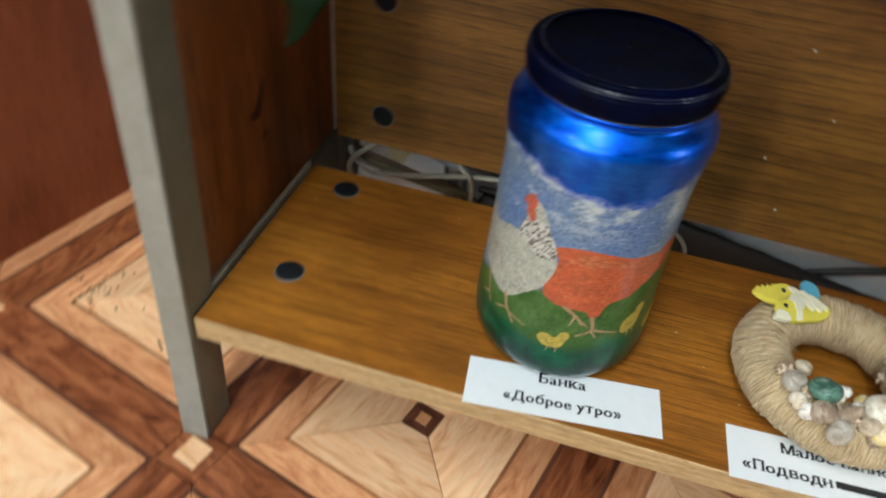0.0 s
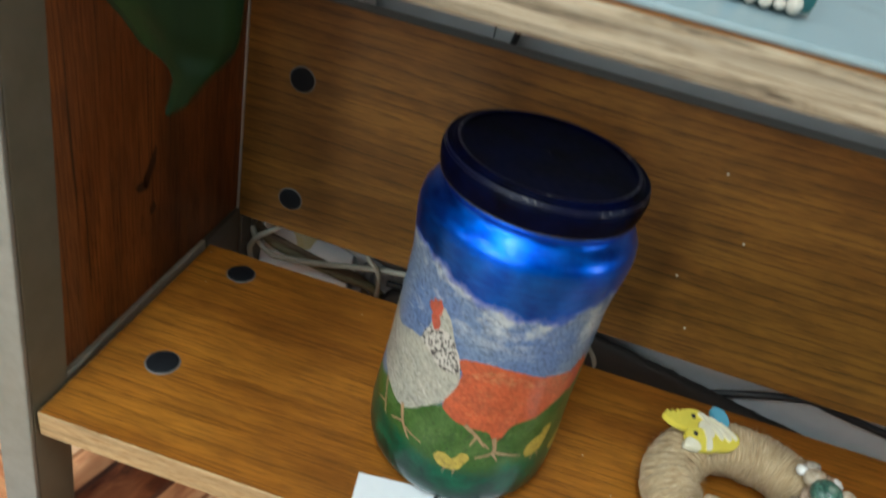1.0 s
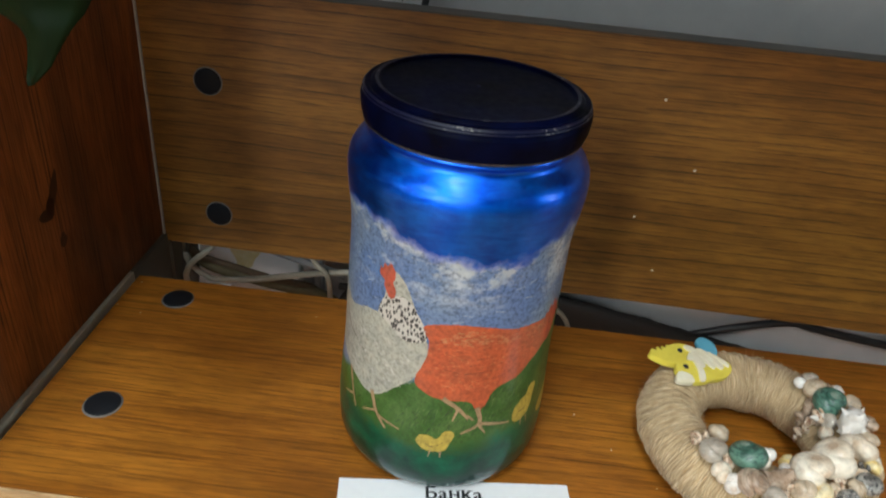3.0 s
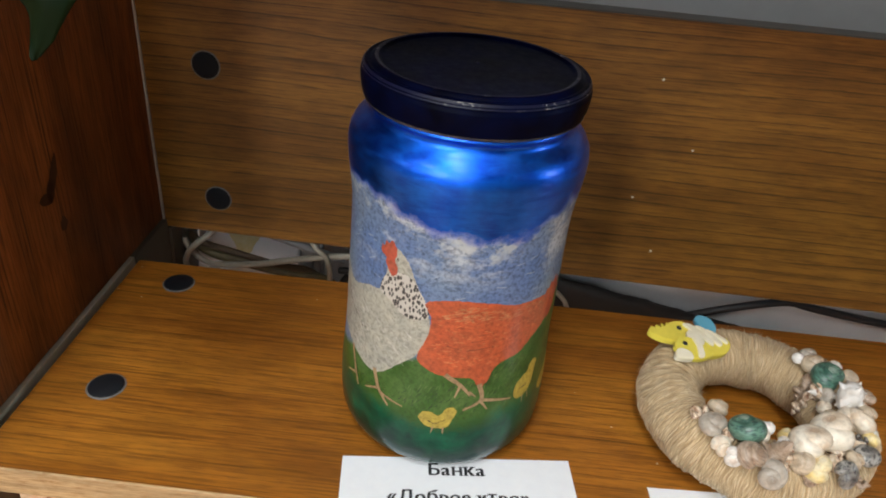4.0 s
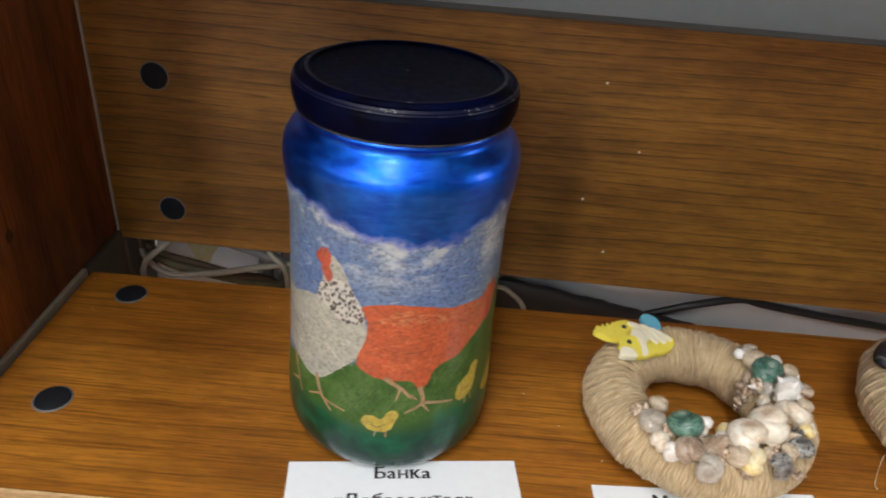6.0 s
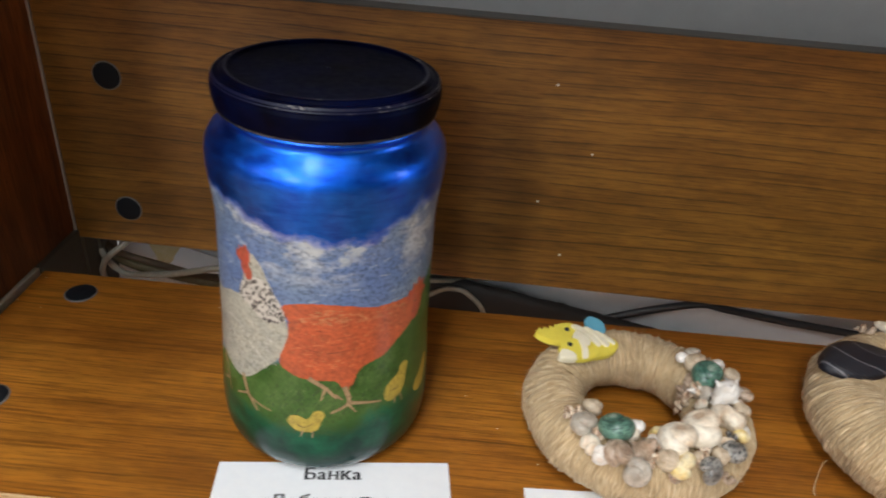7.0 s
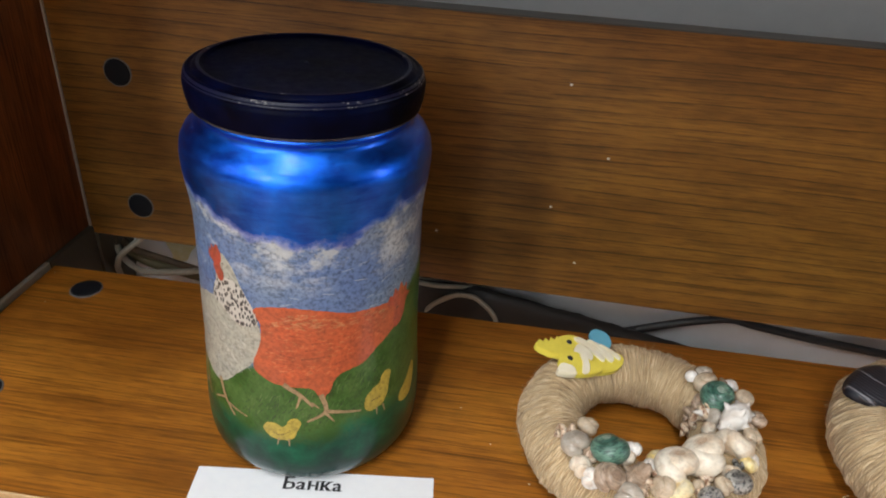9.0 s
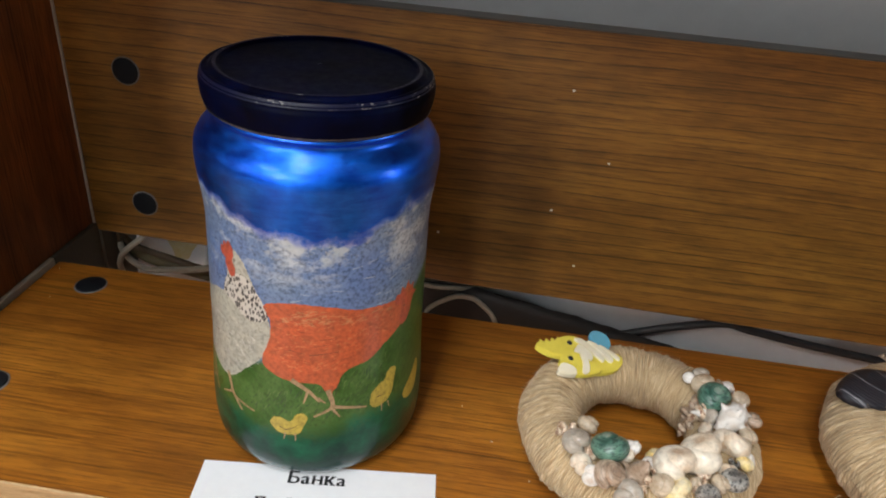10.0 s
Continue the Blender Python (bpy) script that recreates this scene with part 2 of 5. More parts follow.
def lathe(profile, steps=64, close=False):
    """A turned form about z from (radius, height) pairs."""
    bm = bmesh.new()
    rings = []
    for r, z in profile:
        if r < 1e-6:
            rings.append([bm.verts.new((0, 0, z))])
        else:
            rings.append([bm.verts.new((r * math.cos(2 * math.pi * k / steps), r * math.sin(2 * math.pi * k / steps), z)) for k in range(steps)])
    for a, b in zip(rings, rings[1:]):
        for k in range(steps):
            j = (k + 1) % steps
            if len(a) == 1 and len(b) > 1:
                bm.faces.new((a[0], b[j], b[k]))
            elif len(b) == 1 and len(a) > 1:
                bm.faces.new((a[k], a[j], b[0]))
            elif len(a) > 1:
                bm.faces.new((a[k], a[j], b[j], b[k]))
    bmesh.ops.recalc_face_normals(bm, faces=list(bm.faces))
    return bm


def smooth_line(points, steps=10):
    """Catmull-Rom through the points."""
    pts = [Vector(p) for p in points]
    pts = [2 * pts[0] - pts[1]] + pts + [2 * pts[-1] - pts[-2]]
    out = []
    for a, b, c, d in zip(pts, pts[1:], pts[2:], pts[3:]):
        for k in range(steps):
            t = k / steps
            out.append(0.5 * (2 * b + (c - a) * t + (2 * a - 5 * b + 4 * c - d) * t * t + (3 * b - a - 3 * c + d) * t ** 3))
    return out + [pts[-2]]


def tube(points, radius, sides=8, steps=10, taper=None, bm=None):
    """A round cord along a smooth line."""
    bm = bm or bmesh.new()
    line = smooth_line(points, steps)
    rings = []
    for k, p in enumerate(line):
        way = (line[min(k + 1, len(line) - 1)] - line[max(k - 1, 0)]).normalized()
        side = way.cross(Vector((0.13, 0.21, 0.97))).normalized()
        up = side.cross(way)
        r = radius * (taper(k / (len(line) - 1)) if taper else 1.0)
        rings.append([bm.verts.new(p + r * (math.cos(a) * side + math.sin(a) * up)) for a in (2 * math.pi * s / sides for s in range(sides))])
    for a, b in zip(rings, rings[1:]):
        for s in range(sides):
            j = (s + 1) % sides
            bm.faces.new((a[s], a[j], b[j], b[s]))
    bm.faces.new(rings[0][::-1])
    bm.faces.new(rings[-1])
    return bm


# ---- room ----
SHELF_Z = 0.109  # top of the lower shelf
PANEL_Y = 0.221  # front face of the rear panel
WALL_Y = 0.30


def slab(name, label, mat, *dims, bevel=0.0):
    ob = part(name, box(*dims, bevel), mat)
    return tagged(ob, label, name.split("_")[0], kind="structure")


slab("floor", "dark base beneath the parquet-patterned floor", CABLE_BROWN, -2.5, 3.0, -3.2, 0.45, -0.06, -0.004)
slab("wall_north", "plain grey painted wall behind the rack", WALL, -2.5, 0.1455, WALL_Y, WALL_Y + 0.15, -0.004, 2.7)
slab("wall_north_panel", "plain grey painted wall behind the rack", WALL, 0.1465, 3.0, WALL_Y, WALL_Y + 0.15, -0.004, 2.7)
slab("ceiling", "white painted ceiling", CEILING, -2.65, 3.15, -3.2, 0.45, 2.7, 2.8)


def pierced(side_of, lo, hi, outer, inner):
    """One outer wall with its window openings cut through, and a framed window in each."""
    holes = sorted((along, sill, w, h) for one, along, sill, w, h, *_ in WINDOWS if one == side_of)
    bm = bmesh.new()

    def block(a, b, z0, z1):
        cube = box(a, b, outer, inner, z0, z1) if side_of == "south" else box(outer, inner, a, b, z0, z1)
        me = bpy.data.meshes.new("block")
        cube.to_mesh(me)
        cube.free()
        bm.from_mesh(me)
        bpy.data.meshes.remove(me)

    at = lo
    for along, sill, w, h in holes:
        block(at, along - w / 2, -0.004, 2.7)
        block(along - w / 2, along + w / 2, -0.004, sill)
        block(along - w / 2, along + w / 2, sill + h, 2.7)
        at = along + w / 2
        mid = (outer + inner) / 2
        ob = thing("window_" + str(1 + sum(o.name.startswith("window_") and o.type == "EMPTY" for o in scene.objects)), *((along, mid) if side_of == "south" else (mid, along)), sill, 0 if side_of == "south" else 90, "assumed white window frame with two panes, out of view", "window", kind="structure")
        for a, b, c, d in ((-w / 2, w / 2, 0, 0.03), (-w / 2, w / 2, h - 0.03, h), (-w / 2, -w / 2 + 0.03, 0.03, h - 0.03), (w / 2 - 0.03, w / 2, 0.03, h - 0.03), (-0.015, 0.015, 0.03, h - 0.03)):
            part("window_frame", box(a, b, -0.02, 0.02, c, d, 0.003), WHITE_PLASTIC, ob)
    block(at, hi, -0.004, 2.7)
    tagged(part("wall_" + side_of, bm, ROOM_WALL), "pale painted wall with windows", "wall", kind="structure")


pierced("south", WEST, EAST, SOUTH - 0.15, SOUTH)
pierced("west", SOUTH, NORTH, WEST - 0.15, WEST)
pierced("east", SOUTH, NORTH, EAST + 0.15, EAST)

for *spot, power in LUMINAIRES:
    lamp = thing("ceiling_light", *spot, 90, "long white fluorescent ceiling light", "lamp", "ceiling lights")
    part("housing", box(-0.6, 0.6, -0.12, 0.12, -0.05, 0.04, 0.01), WHITE_PLASTIC, lamp)

partition = thing("partition_board", -0.262, 0.012, 0, -15.4, "tall red-brown laminate partition board on the floor", "partition")
part("panel", box(-0.05, 0.0, 0.0, 0.262, 0.0, 1.8, 0.002), RED_WALL, partition)

# ---- rack ----
rack = thing("display_rack", 0, 0, 0, 0, "grey steel display rack with teak-laminate shelves", "rack")
RIGHT = 0.95
TOP = 0.72
for x0, y0, y1 in ((-0.0175, -0.010, 0.0190), (RIGHT, -0.010, 0.0190)):
    post = None
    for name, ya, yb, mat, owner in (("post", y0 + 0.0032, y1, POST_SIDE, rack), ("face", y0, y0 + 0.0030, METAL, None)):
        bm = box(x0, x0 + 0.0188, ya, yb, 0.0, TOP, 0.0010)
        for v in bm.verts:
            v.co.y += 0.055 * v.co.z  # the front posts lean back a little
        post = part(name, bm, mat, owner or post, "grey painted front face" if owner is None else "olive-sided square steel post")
for x0 in (-0.011, RIGHT - 0.0035):
    part("rear_post", box(x0, x0 + 0.0145, PANEL_Y + 0.0165, PANEL_Y + 0.0395, 0.0, TOP, 0.0012), OLIVE, rack)
for x0 in (-0.021, RIGHT + 0.001):
    part("side_rail", box(x0, x0 + 0.0205, 0.0258, 0.1700, 0.087, 0.1105, 0.0008), RAIL, rack)
    part("rail_end", box(x0, x0 + 0.0205, 0.1704, PANEL_Y - 0.0004, 0.015, 0.1103, 0.0008), OLIVE, rack)
    part("corner_plate", box(x0, x0 + 0.0225, PANEL_Y - 0.0002, PANEL_Y + 0.0163, 0.015, 0.1034, 0.0006), OLIVE, rack)
def leaning_side(x0, x1):
    bm = box(x0, x1, 0.0200, PANEL_Y - 0.0005, 0.1108, TOP - 0.02, 0.0006)
    for v in bm.verts:
        if v.co.y < 0.1:
            v.co.y += 0.055 * v.co.z
    return bm


part("side_panel", leaning_side(-0.019, -0.003), WOOD_SIDE, rack, "red-brown wood-grain side panel with a dark mark")
part("side_panel", leaning_side(RIGHT + 0.005, RIGHT + 0.021), WOOD_SIDE, rack)
part("corner_trim", box(-0.0027, -0.0014, PANEL_Y - 0.0024, PANEL_Y - 0.0006, 0.1108, TOP - 0.02, 0.0003), TRIM, rack, "thin grey edging strip in the corner")


def board(name, x0, x1, y0, y1, z0, z1, top_mat, edge_mat, parent, label, drop=0.0, bevel=0.0007):
    """A laminated chipboard with raw long edges; drop: how far its lower edge sinks towards +x."""
    bm = box(x0, x1, y0, y1, z0, z1, bevel, 1)
    for v in bm.verts:
        if v.co.z < (z0 + z1) / 2:
            v.co.z -= drop * (v.co.x - x0) / (x1 - x0)
    raw = 1
    for f in bm.faces:
        n = f.normal
        f.material_index = raw if (abs(n.y) > 0.6 and z1 - z0 < 0.05) or (abs(n.z) > 0.6 and z1 - z0 > 0.05) or abs(n.x) > 0.6 else 0
    return part(name, bm, [top_mat, edge_mat], parent, label)


shelf = board("shelf", 0.0024, RIGHT - 0.0004, 0.0, 0.170, SHELF_Z - 0.0163, SHELF_Z, WOOD_SHELF, EDGE, rack, "orange-brown wood-grain shelf with raw chipboard edge")
back_panel = board("back_panel", -0.0026, RIGHT - 0.0002, PANEL_Y, PANEL_Y + 0.016, SHELF_Z - 0.005, SHELF_Z + 0.171, WOOD_PANEL, PANEL_EDGE, rack, "brown wood-grain rear panel with a grey top edge", 0.013)
upper_shelf = board("upper_shelf", 0.0024, RIGHT - 0.0004, 0.029, 0.215, 0.344, 0.3602, WOOD_SHELF, EDGE_WORN, rack, "upper shelf with a worn streaky front edge")


def cap(parent, m, r):
    """A flat round screw cover in a pale seating ring."""
    c = part("cap", lathe([(0, 0.0013), (r * 0.86, 0.0012), (r * 0.96, 0.0009), (r, 0.0004), (r, 0.00005)], 40), CAP, parent, "dark round plastic cap", m, True)
    part("rim", lathe([(r * 0.99, 0.0005), (r * 1.06, 0.0004), (r * 1.09, 0.00005)], 40), CAP_RIM, c)


for y in (0.056, 0.149):
    cap(shelf, pose(0.0365, y, SHELF_Z), 0.0088)
    cap(shelf, pose(RIGHT - 0.0365, y, SHELF_Z), 0.0088)
for z in (0.131, 0.224):
    cap(back_panel, pose(0.0378, PANEL_Y, z, 90), 0.0085)
    cap(back_panel, pose(RIGHT - 0.0378, PANEL_Y, z, 90), 0.0085)

# dark mark and a few pale specks on the laminate
STAIN = material("dark_stain", (0.060, 0.021, 0.006), 0.6)
SPECK = material("pale_dust_speck", (0.75, 0.72, 0.66), 0.8)


def blot(name, parent, m, rx, ry, mat, seed):
    """A thin irregular spot."""
    rnd = random.Random(seed)
    bm = bmesh.new()
    bm.faces.new([bm.verts.new((rx * math.cos(a) * (1 + rnd.uniform(-0.22, 0.22)), ry * math.sin(a) * (1 + rnd.uniform(-0.22, 0.22)), 0)) for a in (2 * math.pi * k / 14 for k in range(14))])
    part(name, bm, mat, parent, "", m)


side = [o for o in rack.children if o.name.startswith("side_panel")][0]
for y, z, rx, ry, turn in ((0.110, 0.196, 0.012, 0.0032, 122), (0.101, 0.187, 0.0060, 0.0030, 25), (0.106, 0.190, 0.0060, 0.0032, 100), (0.111, 0.168, 0.003, 0.004, 0)):
    blot("stain", side, pose(-0.0028, y, z) @ Matrix.Rotation(radians(90), 4, "Y") @ Matrix.Rotation(radians(90 - turn), 4, "Z"), rx, ry, STAIN, int(z * 1000))
for k, (x, z) in enumerate(((0.3142, 0.1657), (0.335, 0.127), (0.3437, 0.2019), (0.3154, 0.2443), (0.243, 0.139))):
    blot("speck", back_panel, pose(x, PANEL_Y - 0.0004, z, 90), 0.0009, 0.0008, SPECK, 50 + k)

for k, (x, y) in enumerate(((0.2930, 0.0681), (0.0080, 0.1617), (0.0046, 0.1366), (0.1229, 0.1477), (0.0211, 0.1312), (0.3125, 0.0467), (0.2760, 0.0905))):
    blot("speck", shelf, pose(x, y, SHELF_Z + 0.0003), 0.0004, 0.00035, SPECK, 70 + k)

# ---- behind the rack ----
cover = thing("cable_box", -0.045, 0.262, 0.0, 0, "white plastic box standing behind the rack", "box")
part("body", box(0, 0.104, 0.0, 0.034, 0.262, 0.40, 0.003), WHITE_PLASTIC, cover)
part("back_plate", box(0.002, 0.102, 0.034, 0.0375, 0.0, 0.40, 0.001), WHITE_PLASTIC, cover)
for name, x0, x1, deep in (("baseboard", -2.4, 0.1995, 0.0125), ("baseboard", 0.2, 2.9, 0.0480)):
    tagged(part(name, box(x0, x1, WALL_Y - deep, WALL_Y - 0.0005, 0.0, 0.092, 0.003), SKIRTING), "white painted baseboard along the wall", "baseboard", kind="structure")
carton = thing("carton", 0.0045, 0.2365, 0.0, 0, "white carton with a yellow stain leaning behind the shelf", "box")
carton.matrix_basis = pose(0.0045, 0.2365, 0.003, -20, 0, 4)
part("body", box(0.0, 0.078, 0.0, 0.0075, 0.0, 0.115, 0.0015), PAPER, carton)
bm = bmesh.new()
bm.faces.new([bm.verts.new((0.036 + (0.011 + 0.003 * math.sin(3 * a)) * math.cos(a), -0.0006, 0.075 + 0.012 * math.sin(a))) for a in (2 * math.pi * k / 20 for k in range(20))])
part("stain", bm, mottled("yellow_stain", (0.62, 0.50, 0.18), (0.70, 0.62, 0.38), 0.7, 0, 120, 0.1), carton, "yellow stain")
pipe = thing("grey_strut", 0.0, 0.0, 0.0, 0, "thin grey plastic struts behind the shelf", "strut")
part("upright", box(0.086, 0.094, 0.256, 0.262, 0.0, 0.13, 0.001), STRUT, pipe)
part("upright", box(0.099, 0.102, 0.256, 0.262, 0.0, 0.13, 0.001), STRUT, pipe)
part("brace", tube([(0.036, 0.2535, 0.094), (0.07, 0.2535, 0.084), (0.12, 0.2535, 0.070)], 0.0032, 8), STRUT, pipe, smooth=True)
pile = thing("cable_heap", 0.0, 0.0, 0.0, 0, "near-black filler sheet, coils and adapters behind the shelf", "clutter")
# added sheet standing in for the dark wedge below the baseboard, its crest sloping straight
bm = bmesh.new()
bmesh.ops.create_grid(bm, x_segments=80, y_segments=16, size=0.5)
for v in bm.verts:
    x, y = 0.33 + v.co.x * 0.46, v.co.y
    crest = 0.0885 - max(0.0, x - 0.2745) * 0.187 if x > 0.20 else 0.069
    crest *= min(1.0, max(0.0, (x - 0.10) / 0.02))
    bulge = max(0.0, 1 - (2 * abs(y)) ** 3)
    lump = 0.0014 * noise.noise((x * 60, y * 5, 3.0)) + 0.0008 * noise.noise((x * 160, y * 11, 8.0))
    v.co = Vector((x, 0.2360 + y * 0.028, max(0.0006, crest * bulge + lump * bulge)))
part("cloth", bm, GAP_BLACK, pile, "near-black sheet filling the gap behind the shelf", smooth=True)
for k, (x, y, z, turn) in enumerate(((0.312, 0.247, 0.050, 25), (0.275, 0.248, 0.062, -12), (0.16, 0.246, 0.060, 8))):
    part("adapter", box(-0.010, 0.010, -0.008, 0.008, -0.006, 0.007, 0.0015), ADAPTER, pile, "", pose(x, y, z, 12, -20, turn))


def cord(label, mat, r, pts):
    pts = [(x, min(y, 0.247) if x > 0.19 and z < 0.095 else y, z) for x, y, z in pts]
    ob = thing("cable", 0, 0, 0, 0, label, "cable", "cables behind the rack")
    part("cord", tube(pts, r, 10, 12), mat, ob, smooth=True)


cord("thick black cable bending up behind the rear panel", CABLE_BLACK, 0.0029, [(0.325, 0.260, 0.02), (0.35, 0.246, 0.047), (0.38, 0.244, 0.0603), (0.41, 0.244, 0.0717), (0.4356, 0.244, 0.0795), (0.453, 0.2445, 0.0825), (0.468, 0.245, 0.0795), (0.5075, 0.245, 0.0742), (0.5612, 0.245, 0.0688), (0.65, 0.248, 0.058), (0.78, 0.255, 0.03), (0.9, 0.26, 0.004)])
cord("black cable rising behind the rear panel", CABLE_BLACK, 0.0024, [(0.140, 0.293, 0.004), (0.150, 0.292, 0.12), (0.161, 0.2915, 0.262), (0.176, 0.291, 0.296), (0.20, 0.29, 0.36), (0.24, 0.29, 0.60)])
cord("thin grey-beige cable behind the shelf", CABLE_GREY, 0.0024, [(-0.01, 0.25, 0.10), (0.006, 0.236, 0.079), (0.021, 0.231, 0.0705), (0.034, 0.230, 0.0705), (0.060, 0.230, 0.0745), (0.087, 0.230, 0.0815), (0.1255, 0.231, 0.089), (0.17, 0.236, 0.088), (0.23, 0.242, 0.086), (0.30, 0.25, 0.05), (0.33, 0.26, 0.004)])
cord("thin grey-beige cable behind the shelf", CABLE_GREY, 0.0020, [(0.085, 0.245, 0.115), (0.1022, 0.2275, 0.0973), (0.1112, 0.2255, 0.0887), (0.1137, 0.2265, 0.0717), (0.110, 0.235, 0.03), (0.10, 0.245, 0.003)])
cord("thin grey-beige cable behind the shelf", CABLE_GREY, 0.0018, [(0.225, 0.24, 0.03), (0.238, 0.229, 0.068), (0.2558, 0.2275, 0.0840), (0.2674, 0.2275, 0.0860), (0.2761, 0.2275, 0.0826), (0.2887, 0.228, 0.0674), (0.294, 0.235, 0.03), (0.30, 0.245, 0.003)])
cord("thin grey-beige cable behind the shelf", CABLE_GREY, 0.0018, [(0.20, 0.24, 0.089), (0.2394, 0.232, 0.0885), (0.262, 0.234, 0.0885), (0.280, 0.245, 0.080), (0.29, 0.256, 0.05), (0.30, 0.262, 0.004)])
cord("thin grey-beige cable behind the shelf", CABLE_GREY, 0.0022, [(0.045, 0.245, 0.115), (0.0278, 0.229, 0.0987), (0.0141, 0.227, 0.0864), (0.0078, 0.228, 0.0770), (0.0035, 0.235, 0.06), (0.01, 0.25, 0.003)])
cord("frayed brown cable behind the shelf", CABLE_BROWN, 0.0030, [(-0.005, 0.25, 0.088), (0.012, 0.243, 0.080), (0.04, 0.242, 0.0735), (0.07, 0.243, 0.066), (0.10, 0.25, 0.055), (0.13, 0.262, 0.003)])
cord("olive cable behind the shelf", CABLE_OLIVE, 0.0036, [(0.0, 0.25, 0.080), (0.02, 0.240, 0.074), (0.05, 0.240, 0.067), (0.08, 0.243, 0.060), (0.11, 0.25, 0.05), (0.14, 0.262, 0.003)])
cord("black cable behind the shelf", CABLE_BLACK, 0.0032, [(0.105, 0.25, 0.105), (0.13, 0.239, 0.092), (0.17, 0.24, 0.086), (0.22, 0.243, 0.078), (0.27, 0.25, 0.07), (0.32, 0.26, 0.004)])
cord("black cable behind the shelf", CABLE_BLACK, 0.0026, [(0.118, 0.24, 0.070), (0.15, 0.236, 0.074), (0.20, 0.238, 0.072), (0.25, 0.24, 0.078), (0.31, 0.243, 0.055), (0.35, 0.25, 0.004)])

# ---- on the upper shelf ----
UP = 0.3604
cloth = thing("table_runner", 0.0, 0.0, 0.0, 0, "pale blue satin cloth on the upper shelf", "cloth")
bm = bmesh.new()
bmesh.ops.create_grid(bm, x_segments=90, y_segments=24, size=0.5)
for v in bm.verts:
    x, y = v.co.x, v.co.y
    v.co = Vector((0.52 + x * 0.80, 0.124 + y * 0.176, UP + 0.0012 + 0.0011 * noise.noise((x * 16, y * 5, 2.0))))
bmesh.ops.solidify(bm, geom=list(bm.faces), thickness=0.0006)
part("sheet", bm, CLOTH, cloth, smooth=True)
part("hem", box(0.125, 0.915, 0.0350, 0.0385, UP + 0.0004, UP + 0.0030, 0.0008), CLOTH, cloth, "folded front hem")

plant = thing("potted_plant", 0.055, 0.13, UP, 0, "green houseplant with a broad drooping leaf", "plant")
part("pot", lathe([(0, 0.0), (0.030, 0.0), (0.031, 0.004), (0.040, 0.07), (0.043, 0.07), (0.044, 0.082), (0.040, 0.083), (0.038, 0.074), (0.0, 0.070)], 40), POT, plant, smooth=True)


def leaf_material():
    m = material("glossy_leaf", (0.03, 0.10, 0.02), 0.55)
    n = Nodes(m)
    v = n.coords((40, 40, 6))
    c = n.ramp(n.noise(v, 1.0, 4.0), (0.3, (0.0018, 0.006, 0.0012)), (0.55, (0.0034, 0.0125, 0.0022)), (0.8, (0.006, 0.022, 0.004)))
    n.put(n.b.inputs["Base Color"], c)
    n.bump(n.noise(n.coords((160, 160, 12)), 1.0, 3.0), 0.35, 0.001)
    n.b.inputs["Specular IOR Level"].default_value = 0.10
    return m


LEAF = leaf_material()


def leaf(rows_of, fold):
    """A drooping blade from rows of height, left and right edge and depth, folded along its midrib."""
    heights, left, right, deep = zip(*rows_of)
    bm = bmesh.new()
    rows = []
    for k in range(70):
        z = heights[0] + (heights[-1] - heights[0]) * (k / 69) ** 1.6
        a, b, y = (float(np.interp(z, heights, side)) for side in (left, right, deep))
        w = (b - a) / 2
        rows.append([bm.verts.new((a + (b - a) * (s + 1) / 2, y + fold * abs(s) * w + 0.0006 * math.sin(k * 0.4 + s * 2) * abs(s), z)) for s in (-1, -0.75, -0.5, -0.25, 0, 0.25, 0.5, 0.75, 1)])
    for a, b in zip(rows, rows[1:]):
        for k in range(8):
            bm.faces.new((a[k], a[k + 1], b[k + 1], b[k]))
    bmesh.ops.recalc_face_normals(bm, faces=list(bm.faces))
    bmesh.ops.solidify(bm, geom=list(bm.faces), thickness=0.0007)
    return bm


part("stem", tube([(0, 0, 0.065), (-0.005, -0.04, 0.16), (0.0, -0.11, 0.19), (0.008, -0.145, 0.16)], 0.0028, 8), LEAF, plant, smooth=True)
BLADE = [
    (-0.0572, 0.0313, 0.0325, -0.150), (-0.0557, 0.0309, 0.0336, -0.150), (-0.0516, 0.0312, 0.0382, -0.150), (-0.0455, 0.0321, 0.0421, -0.150),
    (-0.0425, 0.0311, 0.0440, -0.150), (-0.0402, 0.0277, 0.0455, -0.150), (-0.0380, 0.0205, 0.0474, -0.150), (-0.0350, 0.0172, 0.0493, -0.150), (-0.0319, 0.0146, 0.0513, -0.151),
    (-0.0263, 0.0062, 0.0526, -0.152), (-0.0100, -0.0040, 0.0532, -0.153), (0.0300, -0.0140, 0.0490, -0.154), (0.1000, -0.0150, 0.0250, -0.155), (0.1650, -0.0005, 0.0045, -0.143),
]
part("leaf", leaf(BLADE, 0.30), LEAF, plant, smooth=True)

# ---- painted jar ----
JAR = (0.2035, 0.0755)
